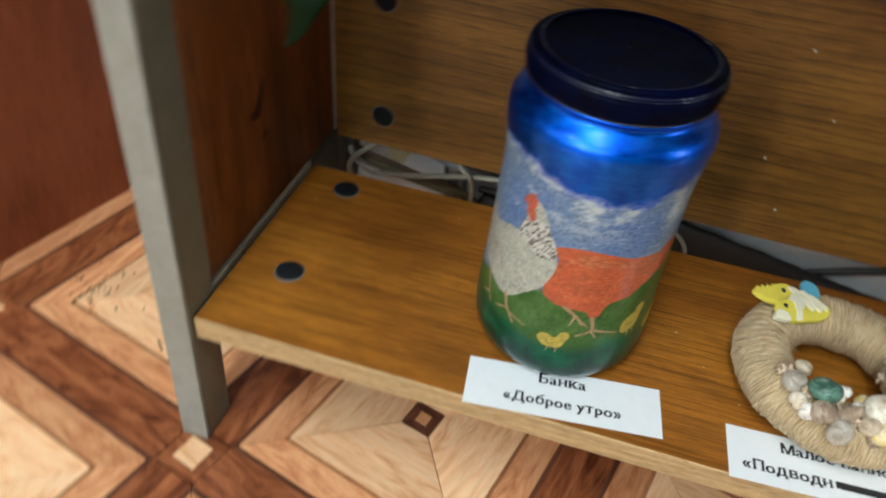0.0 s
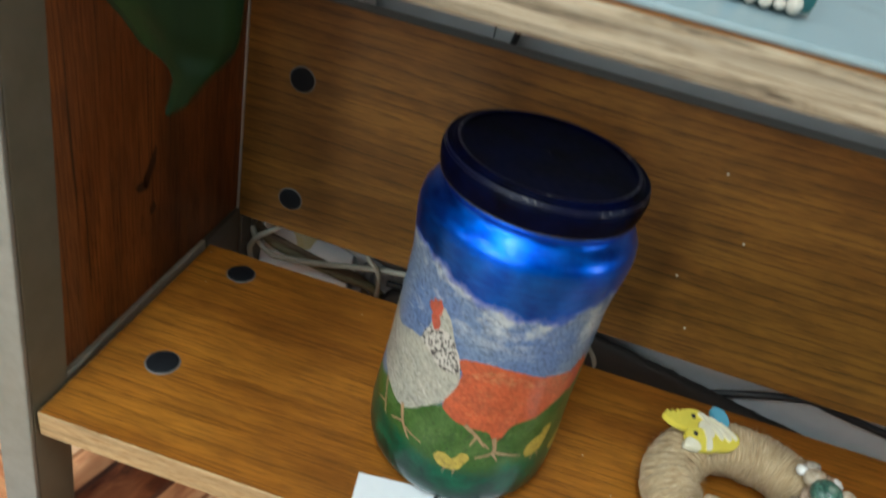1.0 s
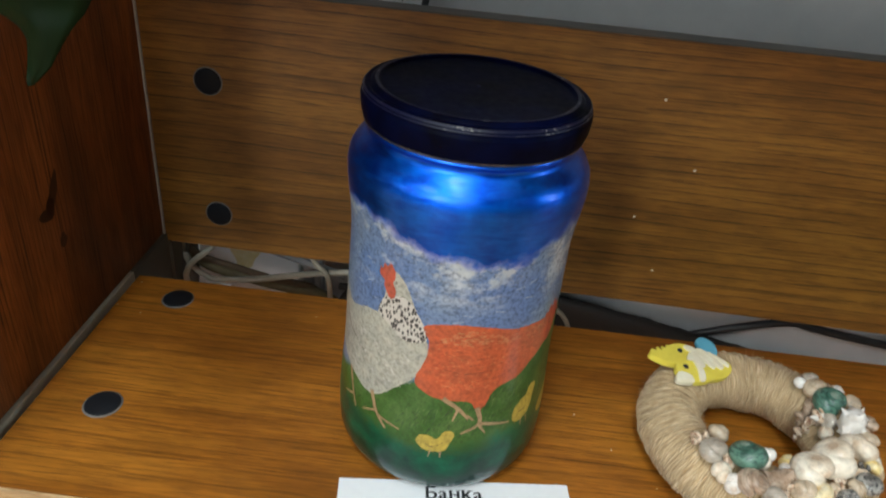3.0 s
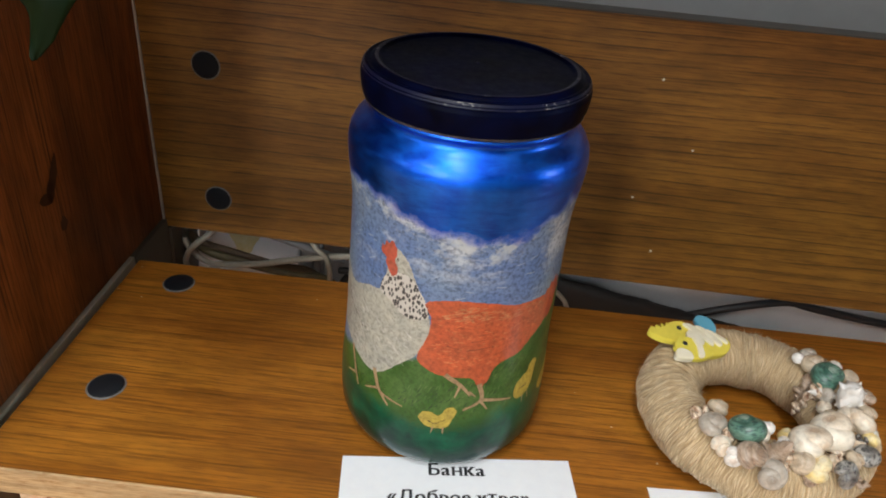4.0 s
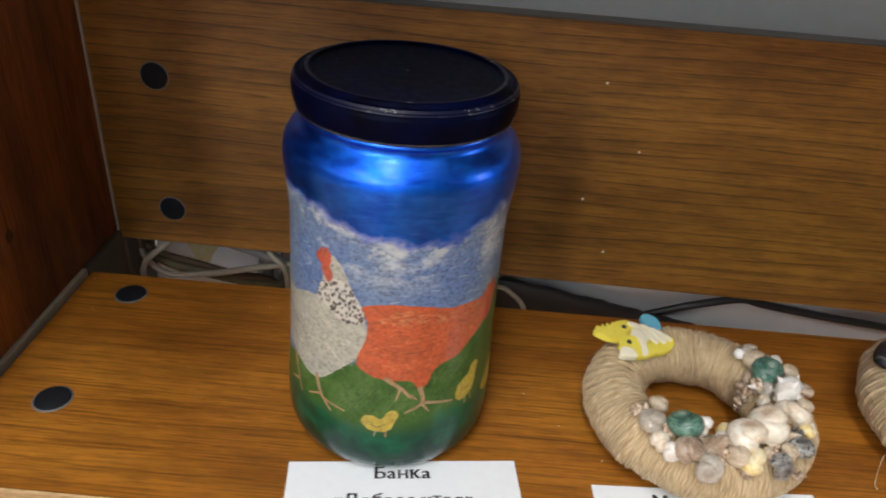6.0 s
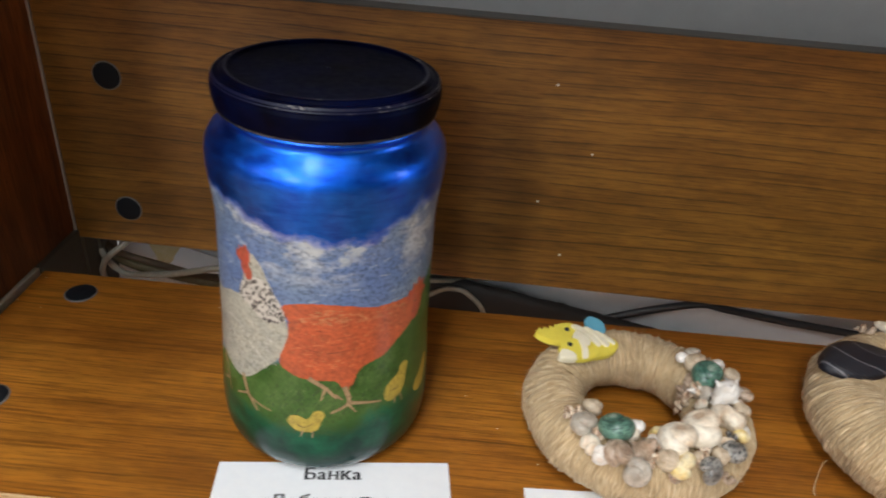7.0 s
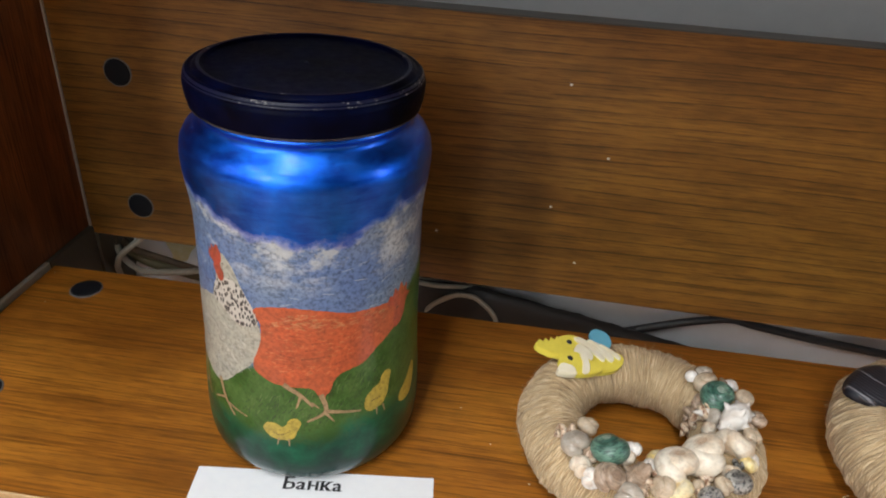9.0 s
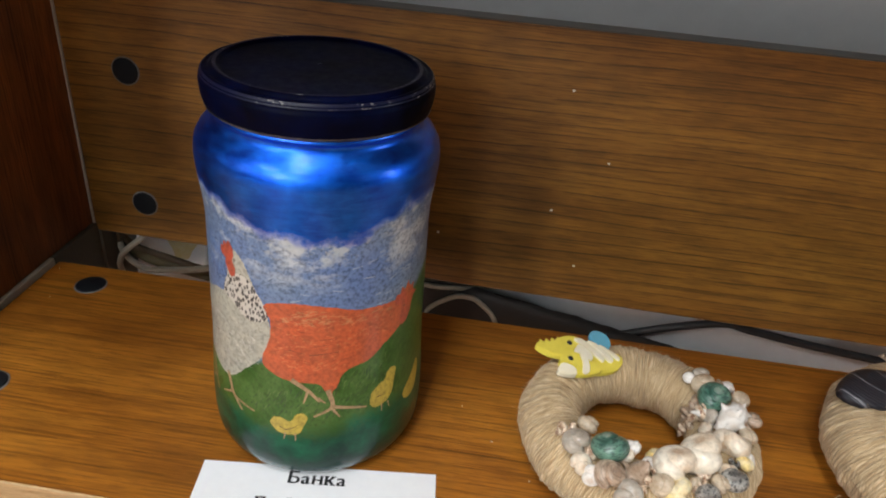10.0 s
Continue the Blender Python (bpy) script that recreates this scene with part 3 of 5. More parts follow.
PROFILE = [(0.0, 0.0016), (0.034, 0.0016), (0.0375, 0.0), (0.0420, 0.0001), (0.0456, 0.0012), (0.0479, 0.0038), (0.0494, 0.0085), (0.0500, 0.015), (0.0501, 0.024), (0.0498, 0.034), (0.0489, 0.047), (0.0483, 0.06), (0.0478, 0.09), (0.0474, 0.113), (0.0475, 0.119), (0.0481, 0.126), (0.0490, 0.133), (0.0497, 0.140), (0.0498, 0.1445), (0.0491, 0.1490), (0.0471, 0.1527), (0.0444, 0.1550), (0.0424, 0.1564), (0.0416, 0.158), (0.0416, 0.1596), (0.0426, 0.1604), (0.0428, 0.1612), (0.0416, 0.1622), (0.0412, 0.166), (0.0410, 0.174), (0.0390, 0.1745)]


def jar_radius(z):
    outer = [(h, r) for r, h in PROFILE[2:]]
    return float(np.interp(z, [h for h, _ in outer], [r for _, r in outer]))


def jar_paint():
    """Hand-painted glass: metallic blue shoulder, speckled sky with clouds, grass, dark green foot."""
    m = material("painted_jar", (0.2, 0.3, 0.6), 0.28, 0.0, 0.22)
    m.node_tree.nodes["Principled BSDF"].inputs["Specular IOR Level"].default_value = 0.22
    n = Nodes(m)
    xyz = n.t.nodes.new("ShaderNodeSeparateXYZ")
    n.put(xyz.inputs[0], n.coords())
    x, y, z = xyz.outputs
    turn = n.math("ARCTAN2", x, n.math("MULTIPLY", y, -1.0))
    grain = n.noise(n.coords((600,) * 3), 1.0, 4.0, 0.7)
    soft = n.noise(n.coords((70,) * 3), 1.0, 4.0, 0.6)
    wide = n.noise(n.coords((26,) * 3, loc=(7, 3, 1)), 1.0, 3.0, 0.55)
    puffs = n.noise(n.coords((34, 34, 78), loc=(2.3, 5.1, 8.8)), 1.0, 5.0, 0.62)
    # sky
    sky_c = n.mix(n.ramp(wide, (0.35, 0.0), (0.65, 1.0)), (0.095, 0.17, 0.37), (0.18, 0.25, 0.36))
    cloudy = n.math("MULTIPLY", n.ramp(puffs, (0.50, 0.0), (0.62, 1.0)), n.ramp(n.math("MULTIPLY", z, 5.0), (0.50, 0.0), (0.56, 1.0)))
    sky_c = n.mix(n.math("MULTIPLY", cloudy, 0.75), sky_c, (0.52, 0.56, 0.58))
    sky_c = n.mix(0.6, sky_c, n.ramp(grain, (0.36, 0.15), (0.56, 1.1)), "MULTIPLY")
    # grass, whose edge climbs round the jar
    edge = n.math("ADD", n.math("MULTIPLY", turn, 0.018), 0.0705)
    edge = n.math("ADD", edge, n.math("MULTIPLY", n.math("SUBTRACT", soft, 0.5), 0.006))
    grass_f = n.ramp(n.math("MULTIPLY", n.math("SUBTRACT", edge, z), 250.0), (0.0, 0.0), (1.0, 1.0))
    grass_c = n.mix(n.ramp(soft, (0.35, 0.0), (0.62, 1.0)), (0.030, 0.095, 0.016), (0.075, 0.155, 0.040))
    grass_c = n.mix(0.42, grass_c, n.ramp(grain, (0.34, 0.25), (0.56, 1.1)), "MULTIPLY")
    c = n.mix(grass_f, sky_c, grass_c)
    # metallic blue from the shoulder up; it hangs lower in front and ends in ragged clouds
    dip = n.math("COSINE", n.math("SUBTRACT", n.math("MULTIPLY", turn, 1.9), 0.35))
    blue_edge = n.math("SUBTRACT", 0.1298, n.math("MULTIPLY", n.math("MAXIMUM", dip, 0.0), 0.0098))
    blue_edge = n.math("ADD", blue_edge, n.math("MULTIPLY", n.math("SUBTRACT", wide, 0.5), 0.022))
    blue_edge = n.math("ADD", blue_edge, n.math("MULTIPLY", n.math("SUBTRACT", soft, 0.5), 0.016))
    under = n.math("SUBTRACT", blue_edge, z)
    blue_f = n.ramp(n.math("MULTIPLY", under, -170.0), (0.0, 0.0), (1.0, 1.0))
    rim = n.math("MULTIPLY", n.ramp(n.math("MULTIPLY", under, 100.0), (0.0, 1.0), (0.25, 0.9), (0.9, 0.0)), n.ramp(n.noise(n.coords((120, 120, 150), loc=(4, 4, 9)), 1.0, 4.0, 0.7), (0.50, 0.0), (0.62, 1.0)))
    c = n.mix(n.math("MULTIPLY", rim, 0.75), c, (0.50, 0.54, 0.53))
    brush = n.t.nodes.new("ShaderNodeCombineXYZ")
    n.put(brush.inputs[0], n.math("MULTIPLY", turn, 5.0))
    n.put(brush.inputs[1], n.math("MULTIPLY", z, 420.0))
    strokes = n.noise(brush.outputs[0], 1.0, 4.0, 0.65, 0.5)
    blue_c = n.mix(n.ramp(n.math("ADD", n.math("MULTIPLY", soft, 0.5), n.math("MULTIPLY", strokes, 0.5)), (0.30, 0.0), (0.70, 1.0)), (0.0003, 0.046, 0.58), (0.004, 0.200, 1.0))
    c = n.mix(blue_f, c, blue_c)
    # dark green foot
    foot_edge = n.math("ADD", n.math("MULTIPLY", n.math("ABSOLUTE", turn), 0.007), 0.0325)
    foot_edge = n.math("ADD", foot_edge, n.math("MULTIPLY", n.math("SUBTRACT", soft, 0.5), 0.024))
    foot_edge = n.math("ADD", foot_edge, n.math("MULTIPLY", n.math("SUBTRACT", grain, 0.5), 0.012))
    foot_f = n.ramp(n.math("MULTIPLY", n.math("SUBTRACT", foot_edge, z), 120.0), (0.0, 0.0), (1.0, 1.0))
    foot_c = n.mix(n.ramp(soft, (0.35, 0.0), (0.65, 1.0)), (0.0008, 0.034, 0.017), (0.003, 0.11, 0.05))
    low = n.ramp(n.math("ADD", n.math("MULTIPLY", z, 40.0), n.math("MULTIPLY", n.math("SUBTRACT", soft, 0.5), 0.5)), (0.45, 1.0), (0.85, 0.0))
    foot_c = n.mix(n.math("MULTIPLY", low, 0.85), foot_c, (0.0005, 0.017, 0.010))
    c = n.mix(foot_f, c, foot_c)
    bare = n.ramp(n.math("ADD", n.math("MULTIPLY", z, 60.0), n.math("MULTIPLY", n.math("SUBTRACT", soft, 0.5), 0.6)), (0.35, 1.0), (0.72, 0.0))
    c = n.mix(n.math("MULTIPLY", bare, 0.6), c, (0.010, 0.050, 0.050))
    n.put(n.b.inputs["Base Color"], c)
    n.put(n.b.inputs["Metallic"], n.math("MULTIPLY", blue_f, 0.985))
    n.put(n.b.inputs["Roughness"], n.mix(blue_f, n.ramp(soft, (0.3, 0.30), (0.7, 0.42)), n.ramp(strokes, (0.3, 0.30), (0.7, 0.47))))
    n.put(n.b.inputs["Coat Weight"], n.math("MINIMUM", 1.0, n.math("ADD", n.math("ADD", 0.22, n.math("MULTIPLY", bare, 0.8)), n.math("MULTIPLY", blue_f, n.ramp(strokes, (0.35, 0.10), (0.65, 0.40))))))
    n.put(n.b.inputs["Coat Roughness"], n.math("ADD", 0.08, n.math("MULTIPLY", blue_f, 0.16)))
    n.bump(n.math("ADD", n.math("ADD", n.math("MULTIPLY", soft, 0.5), n.math("MULTIPLY", strokes, 0.32)), n.math("MULTIPLY", grain, 0.3)), 0.22, 0.0010)
    return m


def lid_paint():
    m = material("dark_blue_lid_paint", (0.012, 0.010, 0.045), 0.40, 0.0, 0.0)
    m.node_tree.nodes["Principled BSDF"].inputs["Specular IOR Level"].default_value = 0.035
    n = Nodes(m)
    fine = n.noise(n.coords((260,) * 3), 1.0, 5.0, 0.65)
    wide = n.noise(n.coords((45,) * 3), 1.0, 3.0)
    n.put(n.b.inputs["Base Color"], n.ramp(wide, (0.35, (0.0010, 0.0010, 0.003)), (0.65, (0.0012, 0.0026, 0.018))))
    chip = n.ramp(n.noise(n.coords((330,) * 3, loc=(5, 5, 5)), 1.0, 2.0), (0.70, 0.0), (0.74, 1.0))
    n.put(n.b.inputs["Roughness"], n.ramp(fine, (0.3, 0.38), (0.7, 0.50)))
    n.bump(n.math("ADD", fine, n.math("MULTIPLY", chip, 0.4)), 0.04, 0.0008)
    return m


LID = lid_paint()
SEAM = mottled("worn_seam", (0.10, 0.10, 0.09), (0.006, 0.008, 0.016), 0.4, 0.3, 300, 0.2)


def chipped():
    m = material("chipped_lid_edge", (0.01, 0.01, 0.03), 0.4)
    n = Nodes(m)
    chip = n.noise(n.coords((420, 420, 700)), 1.0, 3.0, 0.7)
    where = n.noise(n.coords((55,) * 3, loc=(2, 9, 4)), 1.0, 2.0)
    f = n.math("MULTIPLY", n.ramp(chip, (0.56, 0.0), (0.64, 1.0)), n.ramp(where, (0.48, 0.0), (0.62, 1.0)))
    n.put(n.b.inputs["Base Color"], n.mix(f, (0.004, 0.005, 0.022), (0.40, 0.38, 0.36)))
    n.b.inputs["Specular IOR Level"].default_value = 0.25
    return m


LID_WORN = chipped()
jar = thing("painted_jar", *JAR, SHELF_Z + 0.0006, 0, "glass jar painted with blue sky and farmyard shapes", "jar")
jar.matrix_basis = pose(*JAR, SHELF_Z + 0.0006, 0, 0.6, 0)  # it leans a little
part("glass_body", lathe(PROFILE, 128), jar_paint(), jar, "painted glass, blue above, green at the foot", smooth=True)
lid = part("lid", lathe([(0.0420, 0.1650), (0.0424, 0.1628), (0.0434, 0.1624), (0.0442, 0.1630), (0.0444, 0.1637), (0.0446, 0.1644), (0.0453, 0.1664), (0.0457, 0.1695), (0.0458, 0.1718), (0.0456, 0.1728), (0.0452, 0.1733), (0.0453, 0.1741), (0.0450, 0.1752), (0.0441, 0.1762), (0.0431, 0.1764), (0.0425, 0.1761), (0.0419, 0.1765), (0.0410, 0.1774), (0.0399, 0.1777), (0.0389, 0.1773), (0.0381, 0.1766), (0.0372, 0.1764), (0.0, 0.1767)], 128), LID, jar, "dark blue painted metal lid", smooth=True)
part("lid_edge", lathe([(0.0403, 0.17775), (0.0396, 0.17785), (0.0389, 0.17755)], 128), LID_WORN, lid, "chipped inner ridge of the lid", smooth=True)
part("lid_edge", lathe([(0.0453, 0.17425), (0.0449, 0.17540), (0.0443, 0.17615)], 128), LID_WORN, lid, "chipped outer step of the lid", smooth=True)
part("lid_seam", lathe([(0.0426, 0.16225), (0.0436, 0.16220), (0.0445, 0.1630), (0.0446, 0.1636)], 128), SEAM, lid, smooth=True)
part("lid_dimple", lathe([(0.0, 0.1772), (0.0005, 0.1771), (0.0009, 0.1766)], 12), LID_WORN, lid)


def daub(name, colour, speck, lift=0.0003, dark=0.45):
    """Decoupage paint with a speckled paper grain."""
    m = material(name, colour, 0.42, 0.0, 0.5)
    n = Nodes(m)
    grain = n.noise(n.coords((560,) * 3), 1.0, 4.0, 0.75)
    soft = n.noise(n.coords((85, 85, 190)), 1.0, 4.0, 0.6)
    c = n.mix(n.ramp(soft, (0.35, 0.0), (0.65, 1.0)), colour, speck)
    n.put(n.b.inputs["Base Color"], n.mix(0.43, c, n.ramp(grain, (0.36, 0.15), (0.56, 1.1)), "MULTIPLY"))
    n.b.inputs["Coat Roughness"].default_value = 0.12
    n.bump(grain, 0.15, 0.0006)
    return m


CREAM = daub("cream_daub", (0.46, 0.46, 0.38), (0.36, 0.37, 0.32))
ORANGE = daub("orange_daub", (0.56, 0.105, 0.035), (0.42, 0.085, 0.032))
RED = daub("red_daub", (0.50, 0.075, 0.04), (0.40, 0.085, 0.05))
YELLOW = daub("yellow_daub", (0.52, 0.40, 0.06), (0.42, 0.33, 0.06))
TAN = daub("tan_daub", (0.40, 0.28, 0.15), (0.33, 0.22, 0.12))


def flecked():
    m = daub("flecked_daub", (0.52, 0.51, 0.46), (0.46, 0.46, 0.43))
    n = Nodes(m)
    v = n.t.nodes.new("ShaderNodeTexVoronoi")
    n.put(v.inputs["Vector"], n.coords((820, 820, 430)))
    v.inputs["Scale"].default_value = 1.0
    dots = n.ramp(v.outputs["Distance"], (0.40, 0.0), (0.50, 1.0))
    n.put(n.b.inputs["Base Color"], n.mix(dots, (0.04, 0.04, 0.04), (0.52, 0.51, 0.46)))
    return m


FLECKED = flecked()
DARK = daub("dark_daub", (0.06, 0.04, 0.03), (0.10, 0.05, 0.03))
RUST = daub("rust_daub", (0.26, 0.045, 0.02), (0.20, 0.05, 0.025))


def on_jar(name, mat, outline, lift=0.00007, steps=10, closed=True):
    """A painted patch that follows the glass; the outline goes round it in degrees from the front and millimetres up."""
    pts = [Vector((a, h, 0)) for a, h in outline]
    line = []
    for k in range(len(pts)):
        a, b, c, d = (pts[(k + j) % len(pts)] for j in (-1, 0, 1, 2))
        for s in range(steps):
            t = s / steps
            line.append(0.5 * (2 * b + (c - a) * t + (2 * a - 5 * b + 4 * c - d) * t * t + (3 * b - a - 3 * c + d) * t ** 3))
    line = [p + Vector((0.45 * noise.noise((p.x * 0.9, p.y * 0.9, lift * 9000)), 0.4 * noise.noise((p.x * 0.9, p.y * 0.9, 40 + lift * 9000)), 0)) for p in line]
    bm = bmesh.new()
    bm.faces.new([bm.verts.new(p) for p in line])
    lo, hi = min(p.x for p in line), max(p.x for p in line)
    for k in range(math.ceil(lo / 3), math.floor(hi / 3) + 1):
        bmesh.ops.bisect_plane(bm, geom=list(bm.verts) + list(bm.edges) + list(bm.faces), plane_co=(3 * k, 0, 0), plane_no=(1, 0, 0))
    lo, hi = min(p.y for p in line), max(p.y for p in line)
    for k in range(math.ceil(lo / 6), math.floor(hi / 6) + 1):
        bmesh.ops.bisect_plane(bm, geom=list(bm.verts) + list(bm.edges) + list(bm.faces), plane_co=(0, 6 * k, 0), plane_no=(0, 1, 0))
    bmesh.ops.triangulate(bm, faces=list(bm.faces))
    for v in bm.verts:
        a, z = radians(v.co.x), v.co.y / 1000
        r = jar_radius(z) + lift
        v.co = Vector((r * math.sin(a), -r * math.cos(a), z))
    bmesh.ops.recalc_face_normals(bm, faces=list(bm.faces))
    part(name, bm, mat, jar, smooth=True)


def stroke(name, mat, pts, wide, lift=0.00018):
    """A painted line on the glass, of a width in millimetres."""
    line = smooth_line([Vector((a, h, 0)) for a, h in pts], 6)
    bm = bmesh.new()
    rows = []
    for k, p in enumerate(line):
        way = (line[min(k + 1, len(line) - 1)] - line[max(k - 1, 0)]).normalized()
        t = k / (len(line) - 1)
        w = wide * (1.0 - 0.55 * t) / 2
        row = []
        for s in (-1, 1):
            a, h = p.x - s * way.y * w * 1.18, p.y + s * way.x * w
            r = jar_radius(h / 1000) + lift
            row.append(bm.verts.new((r * math.sin(radians(a)), -r * math.cos(radians(a)), h / 1000)))
        rows.append(row)
    for a, b in zip(rows, rows[1:]):
        bm.faces.new((a[0], a[1], b[1], b[0]))
    bmesh.ops.recalc_face_normals(bm, faces=list(bm.faces))
    part(name, bm, mat, jar)


# painted farmyard shapes, kept plain
on_jar("cream_patch", CREAM, [(-36, 92), (-46, 89), (-62, 84), (-80, 90), (-90, 76), (-84, 58), (-68, 54), (-55, 50), (-37, 47), (-22, 58), (-11, 69), (-8, 81), (-11, 90), (-17, 101), (-22, 109), (-29, 113), (-33, 104)])
on_jar("flecked_patch", FLECKED, [(-34, 99), (-25, 103), (-17, 100), (-9, 87), (-20, 83), (-30, 88), (-37, 91)], 0.00011)
on_jar("red_patch", RED, [(-37.5, 109), (-37.5, 112.6), (-36, 112), (-35.2, 115), (-33.4, 114), (-31.5, 116), (-29.6, 114.4), (-28.2, 113), (-28.4, 110), (-29.4, 108), (-27.6, 105), (-27.8, 101.5), (-30, 100), (-32.4, 102), (-34.6, 105), (-34.6, 107.5)], 0.00015, 5)
on_jar("orange_patch", ORANGE, [(-11, 93), (3, 96), (19, 95), (34, 92), (47, 91), (57, 90), (66, 87), (67, 80), (59, 75), (49, 70), (41, 65), (29, 62), (24, 54), (20, 51), (16, 56), (8, 57), (-3, 58), (-13, 64), (-9, 76), (-8, 86)], 0.00011)
on_jar("red_patch", RED, [(56, 88.5), (57.5, 92.5), (59.5, 91.5), (61, 95), (63.5, 93), (66, 96.5), (68, 93), (71, 94), (71, 90), (74.5, 88), (70.5, 85.5), (68.5, 80), (64.5, 76), (61, 76), (60, 81), (61, 86)], 0.00015, 5)
on_jar("yellow_patch", YELLOW, [(-9, 33), (-7, 36.5), (-3, 37), (1, 35.5), (3, 37.5), (5, 40), (8, 40.5), (10, 38), (9, 35.5), (8, 33), (6, 29.5), (1, 28), (-5, 29)], 0.0001, 5)
on_jar("yellow_patch", YELLOW, [(42, 41), (43, 46), (47, 49), (51, 50.5), (53, 54), (56, 55.5), (59, 53.5), (58, 50), (57, 45), (54, 39.5), (48, 37.5), (44, 38)], 0.0001, 5)
on_jar("yellow_patch", YELLOW, [(65, 36), (73, 42), (80, 47), (82, 42), (77, 32), (68, 31)], 0.0001)
for pts, wide in (
    ([(-37, 49), (-33, 40), (-26, 33)], 2.2), ([(-33, 40), (-42, 36)], 1.4), ([(-31, 38), (-18, 36)], 1.4), ([(-57, 51), (-53, 42), (-48, 33)], 2.0), ([(-52, 38), (-60, 35)], 1.3),
    ([(2, 58), (10, 53), (16, 47)], 2.4), ([(10, 52), (8, 46)], 1.3), ([(15, 49), (19, 46)], 1.3), ([(20, 53), (22, 44), (13, 39)], 2.3), ([(22, 44), (40, 40)], 1.9), ([(22, 43), (26, 38)], 1.4),
    ([(-1, 29), (-2, 25)], 0.8), ([(4, 29), (4, 25)], 0.8), ([(49, 38), (49, 34)], 0.8), ([(53, 38), (54, 34)], 0.8),
):
    stroke("tan_stroke", TAN, pts, wide)
for pts, wide in (([(-74, 87), (-71, 81), (-66, 77)], 0.9), ([(-68, 78), (-62, 72), (-54, 69)], 0.9), ([(-50, 66), (-45, 67)], 0.5), ([(1, 73.5), (9, 71.6)], 0.6), ([(11, 71.3), (25, 72.6)], 0.8), ([(13, 75.6), (21, 76.6)], 0.5), ([(16, 79), (24, 79.6)], 0.5), ([(5, 83), (12, 82.4)], 0.4), ([(26, 68), (32, 69)], 0.4), ([(-4, 32), (0, 31), (5, 34)], 0.6), ([(46, 43), (51, 43)], 0.6), ([(-28, 109), (-27, 108)], 1.2), ([(62, 85), (64, 85)], 1.2)):
    stroke("dark_stroke", RUST if 0 < pts[0][0] < 40 and pts[0][1] > 60 else DARK, pts, wide * 0.75, 0.00022)



def brushwork(mat, count, seed, inside, tilt, long, wide, lift):
    """Many short brush marks, joined into one paint layer; inside tells where they may lie."""
    rnd = random.Random(seed)
    bm = bmesh.new()
    done = 0
    while done < count:
        a, h = rnd.uniform(-80, 80), rnd.uniform(22, 122)
        if not inside(a, h):
            continue
        done += 1
        t = radians(tilt + rnd.uniform(-22, 22))
        half, w = rnd.uniform(0.5, 1.0) * long, rnd.uniform(0.5, 1.0) * wide
        row = []
        for k in range(5):
            u = k / 4 * 2 - 1
            row.append([])
            for v in (-1, 1):
                da = (u * half * math.cos(t) - v * w * (1 - u * u) * math.sin(t)) * 1.18
                dh = u * half * math.sin(t) + v * w * (1 - u * u) * math.cos(t)
                r = jar_radius((h + dh) / 1000) + lift
                row[-1].append(bm.verts.new((r * math.sin(radians(a + da)), -r * math.cos(radians(a + da)), (h + dh) / 1000)))
        for p, q in zip(row, row[1:]):
            bm.faces.new((p[0], q[0], q[1], p[1]))
    bmesh.ops.recalc_face_normals(bm, faces=list(bm.faces))
    tagged(part("brushwork", bm, mat, jar), kind="stuff")


def in_orange(a, h):
    return ((a - 14) / 22) ** 2 + ((h - 77) / 16) ** 2 < 1 or ((a - 42) / 14) ** 2 + ((h - 83) / 7.5) ** 2 < 1


def in_cream(a, h):
    return ((a + 42) / 29) ** 2 + ((h - 68) / 15) ** 2 < 1


def in_grass(a, h):
    return 38 < h < 52 + a * 0.24 and not in_cream(a, h) and not in_orange(a, h)


def in_sky(a, h):
    return h > 76 + a * 0.3 and h < 116 and not in_cream(a, h) and not in_orange(a, h) and not (-38 < a < -8)


brushwork(daub("peach_marks", (0.66, 0.24, 0.10), (0.55, 0.17, 0.07)), 170, 1, in_orange, 8, 1.6, 0.16, 0.00013)
brushwork(daub("rust_marks", (0.36, 0.055, 0.02), (0.44, 0.08, 0.03)), 210, 2, in_orange, 4, 1.6, 0.16, 0.00014)
brushwork(daub("tan_marks", (0.55, 0.27, 0.12), (0.50, 0.20, 0.09)), 90, 8, lambda a, h: in_orange(a, h) and h > 86, 2, 2.2, 0.2, 0.00015)
brushwork(daub("white_marks", (0.60, 0.60, 0.54), (0.52, 0.52, 0.48)), 80, 3, in_cream, -30, 2.2, 0.25, 0.00013)
brushwork(daub("grey_marks", (0.30, 0.31, 0.27), (0.36, 0.36, 0.32)), 60, 4, in_cream, -35, 2.0, 0.2, 0.00014)
brushwork(daub("light_grass_marks", (0.10, 0.19, 0.05), (0.07, 0.15, 0.035)), 170, 5, in_grass, 70, 2.4, 0.22, 0.00005)
brushwork(daub("dark_grass_marks", (0.012, 0.05, 0.012), (0.02, 0.07, 0.015)), 170, 6, in_grass, 60, 2.6, 0.25, 0.00006)
brushwork(daub("pale_sky_marks", (0.34, 0.42, 0.52), (0.24, 0.32, 0.47)), 60, 7, in_sky, 10, 3.4, 0.35, 0.00005)

